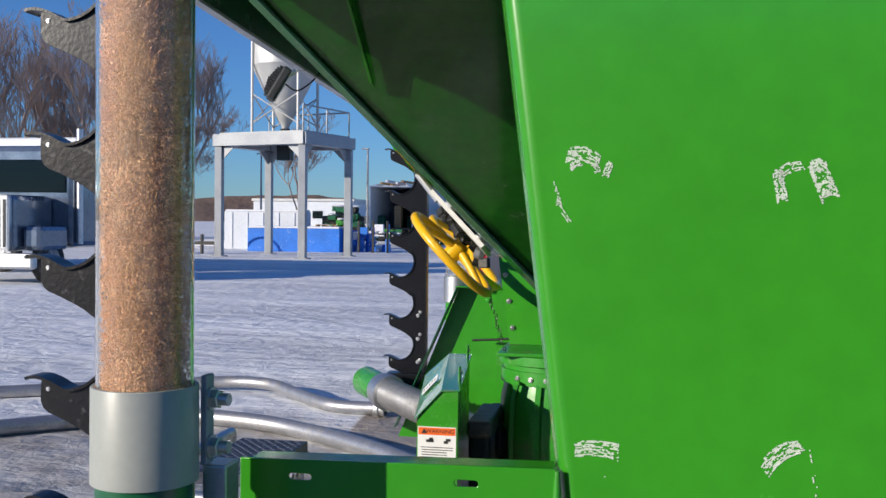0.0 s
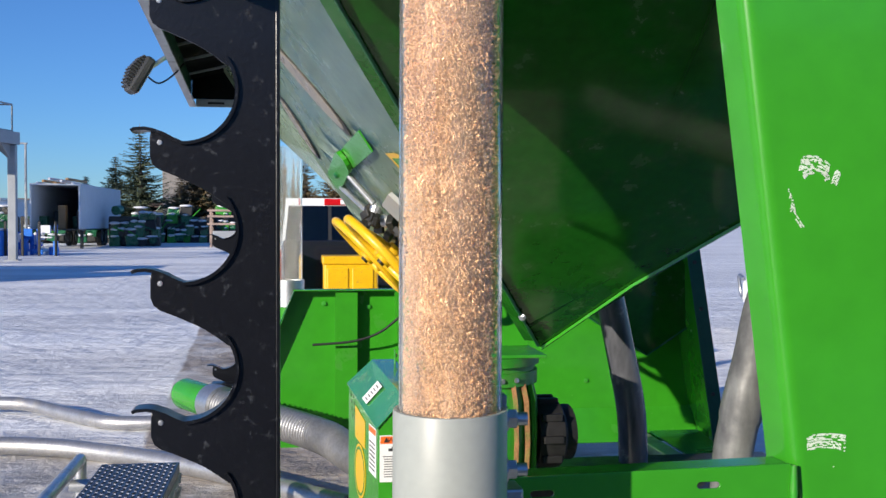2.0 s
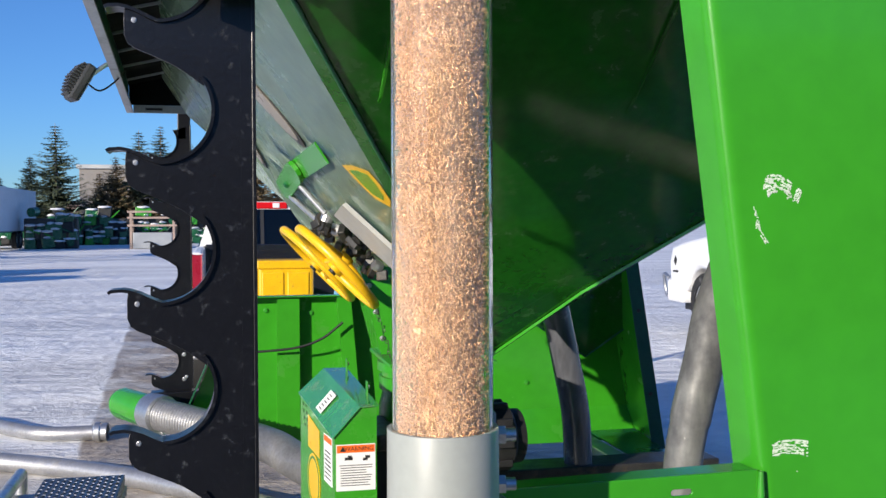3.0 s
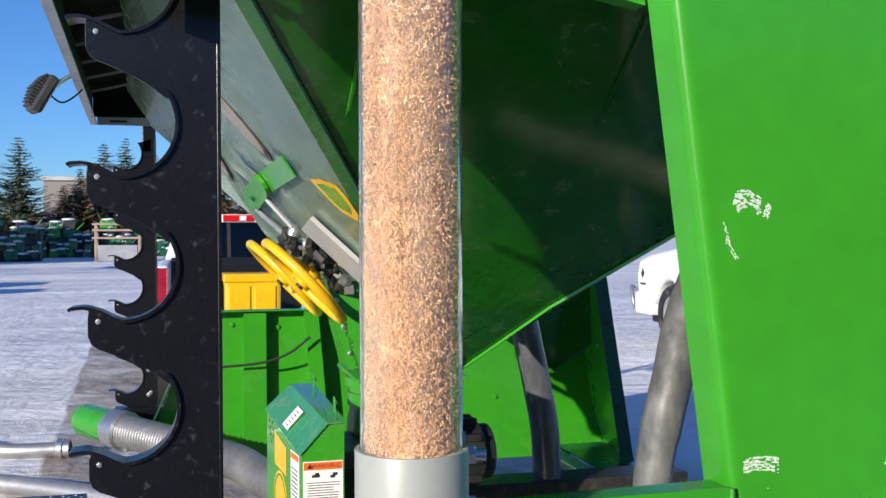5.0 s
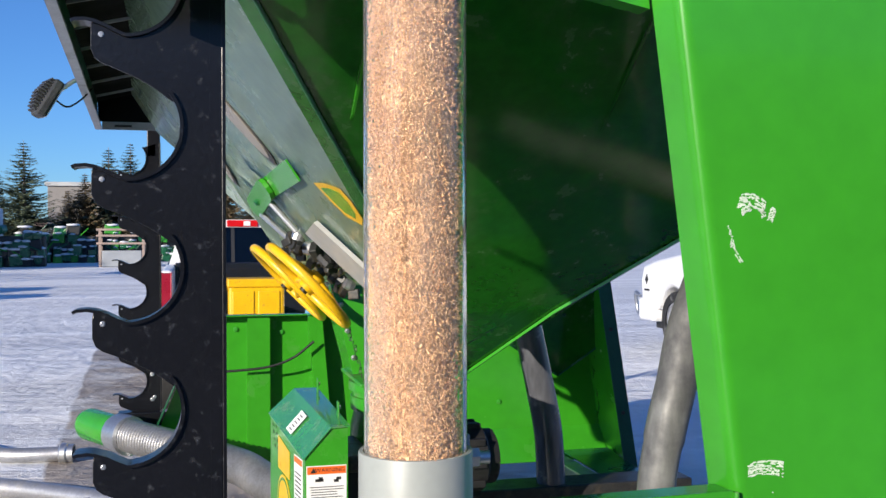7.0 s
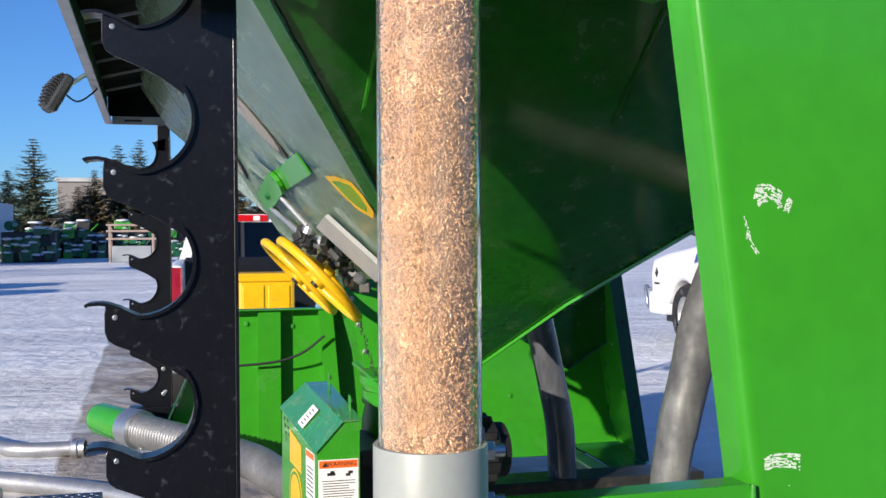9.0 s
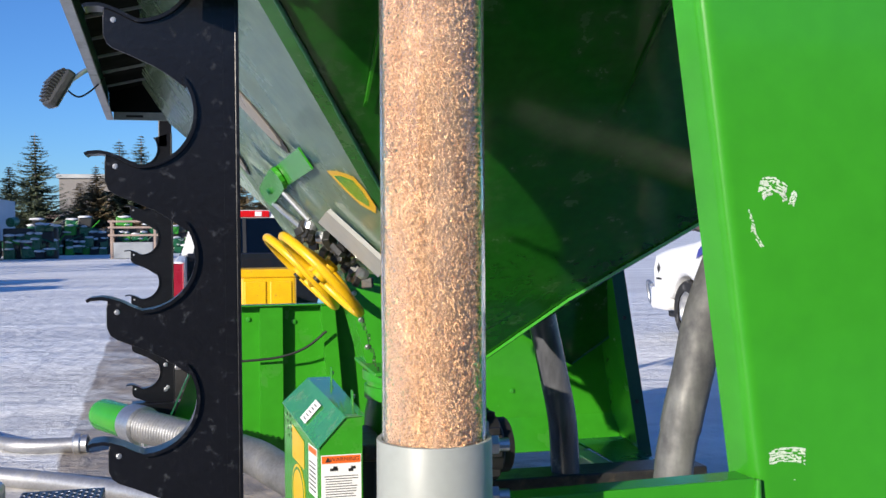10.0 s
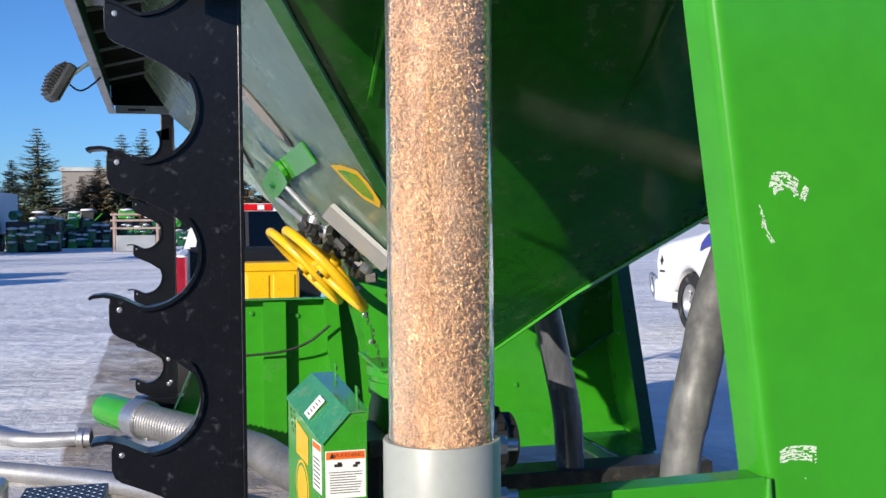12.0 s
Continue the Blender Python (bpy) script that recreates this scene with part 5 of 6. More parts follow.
def wheel_set(parent, c, r, w, axis, name="wheel"):
    bm = bmesh.new()
    lathe(bm, [(r * 0.62, -w / 2), (r * 0.93, -w / 2), (r, -w * 0.36), (r, w * 0.36), (r * 0.93, w / 2), (r * 0.62, w / 2)], c, axis, 36)
    tyre = part(name, bm, TYRE, parent, "black winter tyre", smooth=30)
    bm = bmesh.new()
    lathe(bm, [(0, w * 0.30), (r * 0.18, w * 0.32), (r * 0.22, w * 0.18), (r * 0.5, w * 0.12), (r * 0.58, w * 0.40), (r * 0.63, w * 0.44), (r * 0.63, -w * 0.3), (0, -w * 0.3)], c, axis, 30)
    rimp = part("rim", bm, STEEL, tyre, "pale steel rim", smooth=30)
    for i in range(8):
        a = 2 * math.pi * i / 8
        ax = Vector(axis).normalized(); u = ax.orthogonal().normalized(); v = ax.cross(u)
        bm = bmesh.new()
        p = Vector(c) + (u * math.cos(a) + v * math.sin(a)) * r * 0.40
        sweep(bm, [p + ax * w * 0.12, p + ax * w * 0.17], r * 0.05, 10)
        part("rim_hole", bm, INK, tyre)
    return tyre


def pickup():
    ob = thing("pickup_truck", (0.45, 9.0, 0), "dark pickup truck with a yellow box in its open bed", "pickup")
    x0, x1, yr, yc, yf = -0.54, 1.46, 7.2, 9.2, 12.6
    dark = mat("dark_blue_black_paint", (0.012, 0.014, 0.022), 0.2, vary=0.15, coat=0.6, bump=0.01)
    for a, b in (((x0, yr, 0.55), (x0 + 0.10, yc, 1.36)), ((x1 - 0.10, yr, 0.55), (x1, yc, 1.36))):
        bm = bmesh.new(); box(bm, a, b, 0.03); part("bed_side", bm, WHITE, ob)
    bm = bmesh.new(); box(bm, (x0 + 0.1, yr, 0.55), (x1 - 0.1, yc, 0.68), 0.01); part("bed_floor", bm, dark, ob)
    bm = bmesh.new(); box(bm, (x0 + 0.1, yc - 0.05, 0.68), (x1 - 0.1, yc, 1.38), 0.01); part("bulkhead", bm, dark, ob)
    bm = bmesh.new()
    prism(bm, [(x0, yc, 0.55), (x1, yc, 0.55), (x1, yf - 1.0, 0.55), (x0, yf - 1.0, 0.55)], [(x0 + 0.02, yc, 1.36), (x1 - 0.02, yc, 1.36), (x1 - 0.02, yf - 1.0, 1.36), (x0 + 0.02, yf - 1.0, 1.36)])
    bmesh.ops.recalc_face_normals(bm, faces=bm.faces); part("cab", bm, dark, ob)
    bm = bmesh.new()
    prism(bm, [(x0 + 0.04, yc, 1.36), (x1 - 0.04, yc, 1.36), (x1 - 0.04, yc + 1.9, 1.36), (x0 + 0.04, yc + 1.9, 1.36)], [(x0 + 0.18, yc + 0.12, 1.82), (x1 - 0.18, yc + 0.12, 1.82), (x1 - 0.18, yc + 1.3, 1.82), (x0 + 0.18, yc + 1.3, 1.82)])
    bmesh.ops.recalc_face_normals(bm, faces=bm.faces); part("roof", bm, WHITE, ob)
    bm = bmesh.new()
    slab(bm, [(x0 + 0.16, yc - 0.004, 1.38), (x1 - 0.16, yc - 0.004, 1.38), (x1 - 0.24, yc + 0.095, 1.74), (x0 + 0.24, yc + 0.095, 1.74)], (0, -0.006, 0))
    part("rear_window", bm, TINTED, ob)
    for xa in (0.12, 0.70):
        bm = bmesh.new(); slab(bm, [(xa, yc - 0.012, 1.38), (xa + 0.035, yc - 0.012, 1.38), (xa + 0.035, yc + 0.09, 1.74), (xa, yc + 0.09, 1.74)], (0, -0.006, 0)); part("window_bar", bm, INK, ob)
    bm = bmesh.new(); box(bm, (0.08, yc + 0.085, 1.745), (0.40, yc + 0.13, 1.815), 0.01); lampo = part("brake_lamp", bm, RED, ob, "red high brake lamp")
    for xa in (0.25,):
        bm = bmesh.new(); box(bm, (xa, yc + 0.078, 1.755), (xa + 0.07, yc + 0.10, 1.805), 0.004); part("reflector", bm, WHITE, lampo)
    bm = bmesh.new(); box(bm, (x0, yr + 0.1, 0.95), (x0 + 0.09, yr - 0.015, 1.34), 0.01); part("tail_lamp", bm, MAROON, ob, "tall red tail lamp")
    bm = bmesh.new(); box(bm, (x1 - 0.09, yr + 0.1, 0.95), (x1, yr - 0.015, 1.34), 0.01); part("tail_lamp", bm, MAROON, ob)
    bm = bmesh.new(); box(bm, (x0, yr - 0.15, 0.48), (x1, yr - 0.02, 0.64), 0.02); part("bumper", bm, STEEL, ob)
    bm = bmesh.new(); box(bm, (x0 + 0.05, yf - 1.0, 0.55), (x1 - 0.05, yf, 1.12), 0.06); part("hood", bm, dark, ob)
    for x in (x0 + 0.08, x1 - 0.08):
        for y in (7.95, 11.7):
            wheel_set(ob, (x, y, 0.40), 0.40, 0.24, (-1 if x < 0 else 1, 0, 0))
    crate = thing("yellow_box", (0.25, 7.6, 0.68), "yellow moulded plastic box standing in the pickup bed", "box")
    bm = bmesh.new(); box(bm, (0.02, 7.45, 0.69), (0.50, 7.8, 1.26), 0.025); part("body", bm, YELLOW, crate)
    for xa in (0.05, 0.27):
        bm = bmesh.new(); box(bm, (xa, 7.438, 0.95), (xa + 0.19, 7.46, 1.17), 0.01); part("rib", bm, YELLOW, crate)
    bm = bmesh.new(); box(bm, (0.01, 7.43, 1.20), (0.51, 7.82, 1.275), 0.012); part("lid", bm, YELLOW, crate)


pickup()


def white_truck():
    """A conventional truck; it is built along x with its nose at +x and its near side at +y, then turned."""
    ob = thing("white_truck", (0, 0, 0), "white truck with a dark blue stripe parked on the snow", "truck")
    hood = [(1.02, 0.62), (1.06, 0.98), (0.98, 1.17), (0.60, 1.24), (-0.35, 1.36), (-0.62, 1.42), (-0.80, 1.50), (-0.80, 0.62), (-0.62, 0.60)] + circle(0, 0.41, 0.56, 14, 158, 22)
    part("hood", plate(hood, [], 1.90, Matrix.Translation((0, -0.85, 0)) @ XZ, 0.05), WHITE, ob)
    bm = bmesh.new()
    prism(bm, [(-2.6, 0.12, 0.55), (-0.81, 0.12, 0.55), (-0.81, -1.85, 0.55), (-2.6, -1.85, 0.55)], [(-2.6, 0.10, 1.52), (-0.80, 0.10, 1.52), (-0.80, -1.83, 1.52), (-2.6, -1.83, 1.52)])
    bmesh.ops.recalc_face_normals(bm, faces=bm.faces); part("cab", bm, WHITE, ob)
    bm = bmesh.new()
    prism(bm, [(-2.6, 0.10, 1.521), (-0.80, 0.10, 1.521), (-0.80, -1.83, 1.521), (-2.6, -1.83, 1.521)], [(-2.55, -0.05, 2.5), (-1.35, -0.05, 2.5), (-1.35, -1.68, 2.5), (-2.55, -1.68, 2.5)])
    bmesh.ops.recalc_face_normals(bm, faces=bm.faces); part("cab_roof", bm, WHITE, ob)
    bm = bmesh.new(); slab(bm, [(-2.2, 0.098, 1.60), (-1.02, 0.098, 1.60), (-1.34, -0.012, 2.30), (-2.2, -0.012, 2.30)], (0, 0.012, 0.004)); part("side_window", bm, TINTED, ob)
    bm = bmesh.new(); slab(bm, [(-0.83, 0.0, 1.56), (-0.83, -1.72, 1.56), (-1.28, -1.62, 2.38), (-1.28, -0.10, 2.38)], (0.016, 0, 0.008)); part("windscreen", bm, TINTED, ob)
    swoosh = [(-2.5, 1.22), (-1.5, 1.30), (-1.0, 1.30), (-0.62, 1.24), (-0.45, 1.18), (-0.52, 1.30), (-0.72, 1.42), (-1.2, 1.49), (-2.5, 1.49)]
    bm = bmesh.new(); slab(bm, [(x, 0.128, z) for x, z in swoosh], (0, 0.008, 0)); part("stripe", bm, PURPLE, ob, "dark blue stripe")
    bm = bmesh.new(); box(bm, (-0.835, 0.121, 0.60), (-0.815, 0.127, 1.22)); part("door_gap", bm, INK, ob)
    bm = bmesh.new(); box(bm, (0.60, -1.75, 0.38), (1.14, 0.13, 0.72), 0.05); part("bumper", bm, WHITE, ob, "white bumper")
    bm = bmesh.new()
    sweep(bm, smooth_path([(1.13, 0.10, 0.74), (1.30, 0.10, 0.78), (1.36, 0.06, 0.62), (1.30, 0.05, 0.46), (1.13, 0.05, 0.45)]), 0.028, 10); part("bumper_guard", bm, STEEL, ob, smooth=50)
    bm = bmesh.new(); box(bm, (0.66, -0.6, 0.26), (1.0, -0.1, 0.37), 0.02); part("tow_bracket", bm, DARKSTEEL, ob)
    bm = bmesh.new(); slab(bm, [(0.88, 0.102, 0.93), (0.82, 0.102, 1.00), (0.87, 0.102, 1.08), (0.93, 0.102, 1.00)], (0, 0.006, 0)); part("badge", bm, INK, ob)
    bm = bmesh.new(); box(bm, (0.78, 0.101, 0.83), (0.96, 0.107, 0.86)); part("badge", bm, INK, ob)
    bm = bmesh.new(); box(bm, (-2.6, -1.5, 0.40), (0.9, -0.35, 0.56)); part("frame", bm, DARKSTEEL, ob)
    bm = bmesh.new(); box(bm, (-0.50, -1.6, 0.57), (0.50, -0.30, 1.0)); part("wheel_well", bm, INK, ob)
    wheel_set(ob, (0, -0.06, 0.43), 0.43, 0.27, (0, 1, 0))
    wheel_set(ob, (0, -1.60, 0.43), 0.43, 0.27, (0, -1, 0))
    bm = bmesh.new(); sweep(bm, smooth_path([(-0.72, 0.10, 1.55), (-0.70, 0.30, 1.62), (-0.70, 0.32, 2.1), (-0.95, 0.05, 2.2)]), 0.014, 8); part("mirror_arm", bm, INK, ob)
    bm = bmesh.new(); box(bm, (-0.76, 0.26, 1.68), (-0.68, 0.44, 2.05), 0.02); part("mirror", bm, INK, ob)
    ob.matrix_basis = pose(6.46, 11.72, 0, 0, 0, 88)


white_truck()


# ---- silo on a steel stand ----
def silo():
    ob = thing("silo_stand", (-13.5, 38, 0), "grey steel stand under a hopper silo", "steel stand")
    N, Lf, Rt = Vector((-11.85, 36.4, 0)), Vector((-15.75, 37.5, 0)), Vector((-10.95, 39.7, 0))
    Bk = Lf + Rt - N
    H = 4.95
    for p in (N, Lf, Bk, Rt):
        bm = bmesh.new(); box(bm, (-0.15, -0.15, 0), (0.15, 0.15, H - 0.5), 0.02, Matrix.Translation(p)); part("post", bm, STANDGREY, ob)
        bm = bmesh.new(); box(bm, (-0.26, -0.26, 0), (0.26, 0.26, 0.04), 0, Matrix.Translation(p)); part("base_plate", bm, STANDGREY, ob)
    cyc = (N, Lf, Bk, Rt)
    for a, b in zip(cyc, cyc[1:] + cyc[:1]):
        bm = bmesh.new(); up = Vector((0, 0, H - 0.25))
        d = (b - a).normalized()
        sweep(bm, [a + up - d * 0.15, b + up + d * 0.15], 0.33, 4, square=True); part("deck_beam", bm, STANDGREY, ob)
        for p, s in ((a, 1), (b, -1)):
            bm = bmesh.new()
            q = p + Vector((0, 0, H - 0.5))
            slab(bm, [q + d * s * 0.13, q + d * s * 0.75, q + d * s * 0.13 + Vector((0, 0, -0.55))], d.cross(Vector((0, 0, 1))) * 0.04)
            part("gusset", bm, STANDGREY, ob)
    ctr = (N + Bk) / 2
    bm = bmesh.new(); slab(bm, [p + Vector((0, 0, H)) for p in cyc], (0, 0, 0.06)); part("deck", bm, STANDGREY, ob)
    bm = bmesh.new(); box(bm, (-0.28, -0.28, 3.95), (0.28, 0.28, H - 0.1), 0.03, Matrix.Translation(ctr)); part("outlet_box", bm, DARKSTEEL, ob)
    for a, b in ((Bk, Rt), (Rt, N)):
        for f in (0.0, 0.5, 1.0):
            bm = bmesh.new(); p = a.lerp(b, f); sweep(bm, [p + Vector((0, 0, H)), p + Vector((0, 0, H + 1.05))], 0.035, 6); part("rail_post", bm, STANDGREY, ob)
        bm = bmesh.new(); sweep(bm, [a + Vector((0, 0, H + 1.05)), b + Vector((0, 0, H + 1.05))], 0.035, 6); part("rail", bm, STANDGREY, ob)
    s = thing("silo", (ctr.x, ctr.y, H), "pale ribbed hopper silo standing on the steel stand", "silo")
    R = 1.36
    prof = [(0.16, H + 0.30), (0.18, H + 0.42), (0.30, H + 0.62), (R, 7.75)]
    bm = bmesh.new(); lathe(bm, prof, ctr, (0, 0, 1), 40); part("cone", bm, GALV, s, smooth=30)
    prof = []
    n = 46
    for i in range(n + 1):
        prof.append((R + (0.02 if i % 2 else -0.012), 7.76 + 3.6 * i / n))
    bm = bmesh.new(); lathe(bm, prof, ctr, (0, 0, 1), 48); part("body", bm, GALV, s, smooth=80)
    bm = bmesh.new(); lathe(bm, [(R + 0.05, 11.36), (0.3, 12.2), (0, 12.25)], ctr, (0, 0, 1), 40); part("roof", bm, GALV, s, smooth=30)
    for i in range(4):
        a = radians(40 + 90 * i)
        p = ctr + Vector((math.cos(a), math.sin(a), 0)) * (R + 0.06)
        bm = bmesh.new(); sweep(bm, [p + Vector((0, 0, H)), p + Vector((0, 0, 8.9))], 0.06, 8); part("leg", bm, GALV, s)
        a2 = radians(40 + 90 * (i + 1)); p2 = ctr + Vector((math.cos(a2), math.sin(a2), 0)) * (R + 0.06)
        for z0, z1 in ((5.4, 6.6), (6.6, 5.4)):
            bm = bmesh.new(); sweep(bm, [p + Vector((0, 0, z0)), p2 + Vector((0, 0, z1))], 0.03, 6); part("brace", bm, GALV, s)
    bm = bmesh.new(); lathe(bm, [(0, H + 0.06), (0.2, H + 0.06), (0.2, H + 0.30), (0, H + 0.30)], ctr, (0, 0, 1), 16); part("outlet", bm, DARKSTEEL, s)


silo()


# ---- things in the yard ----
def crate(name, lo, hi, m, label, category, ribs=0, snow=True):
    ob = thing(name, ((lo[0] + hi[0]) / 2, (lo[1] + hi[1]) / 2, lo[2]), label, category)
    bm = bmesh.new(); box(bm, lo, hi, 0.03); part("body", bm, m, ob)
    for i in range(ribs):
        x = lo[0] + (hi[0] - lo[0]) * (i + 0.5) / ribs
        bm = bmesh.new(); box(bm, (x - 0.04, lo[1] - 0.04, lo[2] + 0.05), (x + 0.04, lo[1] - 0.002, hi[2] - 0.05), 0.01); part("rib", bm, m, ob)
    if snow:
        bm = bmesh.new(); box(bm, (lo[0] + 0.03, lo[1] + 0.03, hi[2] + 0.002), (hi[0] - 0.03, hi[1] - 0.03, hi[2] + 0.10), 0.04); part("snow_cap", bm, SNOWMAT, ob, "settled snow")
    return ob


crate("container", (-17.25, 44.4, 0), (-12.7, 46.4, 1.1), BLUE, "low bright blue open container with snow on it", "container", 0)
crate("container", (-19.5, 47, 0), (-15.4, 48.4, 1.9), CONTAINER, "weathered white tank panel in the yard", "container", 5)
rng = random.Random(31)
blue_rack = thing("machine_rack", (-12, 46, 0), "blue steel machine parts heaped on a rack under snow", "machine parts")
for i in range(34):
    x, y = rng.uniform(-12.6, -10.6), rng.uniform(45.2, 46.6)
    z = rng.uniform(0, 1.0)
    s = (rng.uniform(0.06, 0.5), rng.uniform(0.06, 0.2), rng.uniform(0.06, 0.45))
    bm = bmesh.new()
    box(bm, (x - s[0] / 2, y - s[1] / 2, z * (i % 3 > 0)), (x + s[0] / 2, y + s[1] / 2, z + s[2]), 0.02)
    part("blue_part" if i % 4 else "snow_lump", bm, BLUE if i % 4 else SNOWMAT, blue_rack)
for i in range(4):
    bm = bmesh.new(); box(bm, (-12.7 + i * 0.7, 45.0, 0), (-12.6 + i * 0.7, 45.1, 1.5), 0.01); part("rack_post", bm, DARKSTEEL, blue_rack)

pal = None
for gx, gy, n in ((-24.6, 68, 8), (-22.9, 67, 11), (-21.2, 70, 7), (-26.8, 71, 6), (-19.6, 66, 5)):
    for i in range(n):
        if pal is None:
            pal = thing("pallet", (0, 0, 0), "stacked weathered wooden pallet in the yard", "pallet", "stacked pallets")
            for j in range(5):
                bm = bmesh.new(); box(bm, (-0.75, -0.6 + j * 0.26, 0.14), (0.75, -0.44 + j * 0.26, 0.18)); part("board", bm, WOOD, pal)
            for j in range(3):
                bm = bmesh.new(); box(bm, (-0.75 + j * 0.68, -0.6, 0.02), (-0.62 + j * 0.68, 0.6, 0.14)); part("bearer", bm, WOOD, pal)
            pal.matrix_basis = pose(gx, gy, 0, 0, 0, 6)
        else:
            copy_thing(pal, pose(gx + rng.uniform(-0.06, 0.06), gy, 0.162 * i, 0, 0, 6 + rng.uniform(-4, 4)))


def far_building(name, lo, hi, m, label, windows):
    ob = thing(name, ((lo[0] + hi[0]) / 2, lo[1], 0), label, "building")
    bm = bmesh.new(); box(bm, lo, hi, 0.05); part("wall", bm, m, ob)
    bm = bmesh.new(); box(bm, (lo[0] - 0.2, lo[1] - 0.2, hi[2]), (hi[0] + 0.2, hi[1] + 0.2, hi[2] + 0.35), 0.03); part("roof", bm, GALV, ob)
    for x, z, w, h in windows:
        bm = bmesh.new(); box(bm, (x, lo[1] - 0.06, z), (x + w, lo[1] - 0.01, z + h)); part("window", bm, TINTED, ob)
    return ob


far_building("grey_building", (-11.6, 90, 0), (-2.0, 104, 6.1), BRICK, "plain grey building with a band of windows behind the trees", [(-9.6 + 2.4 * i, 4.2, 1.9, 0.7) for i in range(3)])
far_building("white_building", (-50, 130, 0), (-36, 145, 3.9), CONTAINER, "long low white building at the edge of the yard", [(-48 + 3.2 * i, 1.6, 1.4, 1.0) for i in range(4)])


def semi_trailer():
    ob = thing("box_trailer", (-12.8, 58, 0), "open white box trailer with timber stacked on its roof", "trailer")
    a, b = Vector((-14.2, 55.5, 1.0)), Vector((-11.75, 56.2, 1.0))
    back = Vector((0.25, 11.5, 0))
    h = Vector((0, 0, 2.45))
    w = 0.08
    d = (b - a).normalized()
    for name, q, off in (("side_wall", [a, a + back, a + back + h, a + h], d * w), ("side_wall", [b, b + back, b + back + h, b + h], -d * w),
                         ("floor", [a, b, b + back, a + back], Vector((0, 0, w))), ("roof", [a + h, b + h, b + back + h, a + back + h], Vector((0, 0, w))),
                         ("front_wall", [a + back, b + back, b + back + h, a + back + h], Vector((0, -w, 0)))):
        bm = bmesh.new(); slab(bm, q, off); part(name, bm, CONTAINER if name != "floor" else DARKSTEEL, ob)
    for i in range(5):
        bm = bmesh.new(); p = a.lerp(b, 0.12 + 0.19 * i) + back * (0.15 + 0.1 * (i % 2)) + Vector((0, 0, w))
        box(bm, (-0.2, -0.3, 0), (0.2, 0.3, 0.7 + 0.3 * (i % 3)), 0.03, Matrix.Translation(p)); part("cargo", bm, (DARK_GREEN, DARKSTEEL, WOOD)[i % 3], ob)
    for i in range(7):
        bm = bmesh.new(); p = a + h + d * (0.35 + 0.3 * i) + Vector((0, 0.1, 0.1 + 0.12 * (i % 3)))
        sweep(bm, [p, p + back * 0.4], 0.09, 4, square=True); part("timber", bm, WOOD if i % 2 else SNOWMAT, ob)
    for y in (63.0, 64.3):
        for x in (-13.75, -11.95):
            wheel_set(ob, (x, y, 0.5), 0.5, 0.3, (-1, 0, 0))
    for p in (a, b):
        bm = bmesh.new(); box(bm, (-0.08, -0.08, 0), (0.08, 0.08, 1.0), 0, Matrix.Translation((p.x, p.y + 0.4, 0))); part("support_leg", bm, DARKSTEEL, ob)


semi_trailer()


def green_implement(x, y, seed):
    """A parked green implement under snow: chassis beam, wheels, tanks and housings in close tiers."""
    rr = random.Random(seed)
    ob = thing("farm_implement", (x, y, 0), "green farm implement parked in the yard, capped with snow", "implement", "parked implements")
    bm = bmesh.new(); box(bm, (x - 1.5, y + 0.1, 0.0), (x + 1.5, y + 0.9, 1.8), 0.08); part("chassis", bm, DARKSTEEL, ob)
    for tier, (z, step) in enumerate(((0.28, 0.55), (0.78, 0.50), (1.25, 0.55), (1.75, 0.60), (2.2, 0.85))):
        n = int(3.0 / step)
        for k in range(n):
            if rr.random() < 0.05 + 0.12 * tier:
                continue
            w, t = step * rr.uniform(0.9, 1.35) / 2, rr.uniform(0.42, 0.66) / 2
            xx, zz, d = x - 1.4 + (k + 0.5) * 2.8 / n + rr.uniform(-0.12, 0.12), z + rr.uniform(-0.10, 0.10), rr.uniform(0.0, 0.35)
            m = rr.choice((DARK_GREEN, DARK_GREEN, DARK_GREEN, DARK_GREEN, GREEN_DUSTY, DARKSTEEL, RUBBER))
            bm = bmesh.new()
            if rr.random() < 0.35:
                lathe(bm, [(0, -0.2), (t * 0.5, -0.21), (t * 0.55, -0.16), (t, -0.14), (t, 0.4), (0, 0.4)], (xx, y - 0.25 + d, zz), (rr.uniform(-0.4, 0.4), 1, 0.1), 14)
                part("drum", bm, m, ob)
            else:
                box(bm, (-w, -0.35, -t), (w, 0.35, t), 0.06, Matrix.Translation((xx, y - 0.15 + d, zz)) @ Matrix.Rotation(rr.uniform(-0.25, 0.25), 4, 'Y'))
                part("housing", bm, m, ob)
            if rr.random() < 0.9:
                bm = bmesh.new()
                bmesh.ops.create_icosphere(bm, subdivisions=2, radius=1.0)
                sx = w * rr.uniform(0.8, 1.25)
                for v in bm.verts:
                    v.co = Vector((xx + v.co.x * sx, y - 0.28 + d + v.co.y * 0.45, zz + t + v.co.z * 0.09 + 0.05 * noise.noise(v.co * 2 + Vector((k, tier, seed)))))
                part("snow_cap", bm, SNOWMAT, ob, "settled snow", smooth=80)
    for i in range(5):
        a = Vector((x + rr.uniform(-1.4, 1.2), y - 0.55, rr.uniform(0.7, 1.9)))
        bm = bmesh.new(); sweep(bm, [a, a + Vector((rr.uniform(0.3, 0.8), 0, rr.uniform(-0.5, 0.7)))], 0.04, 6); part("bar", bm, GREEN if i < 2 else DARK_GREEN, ob)
    return ob


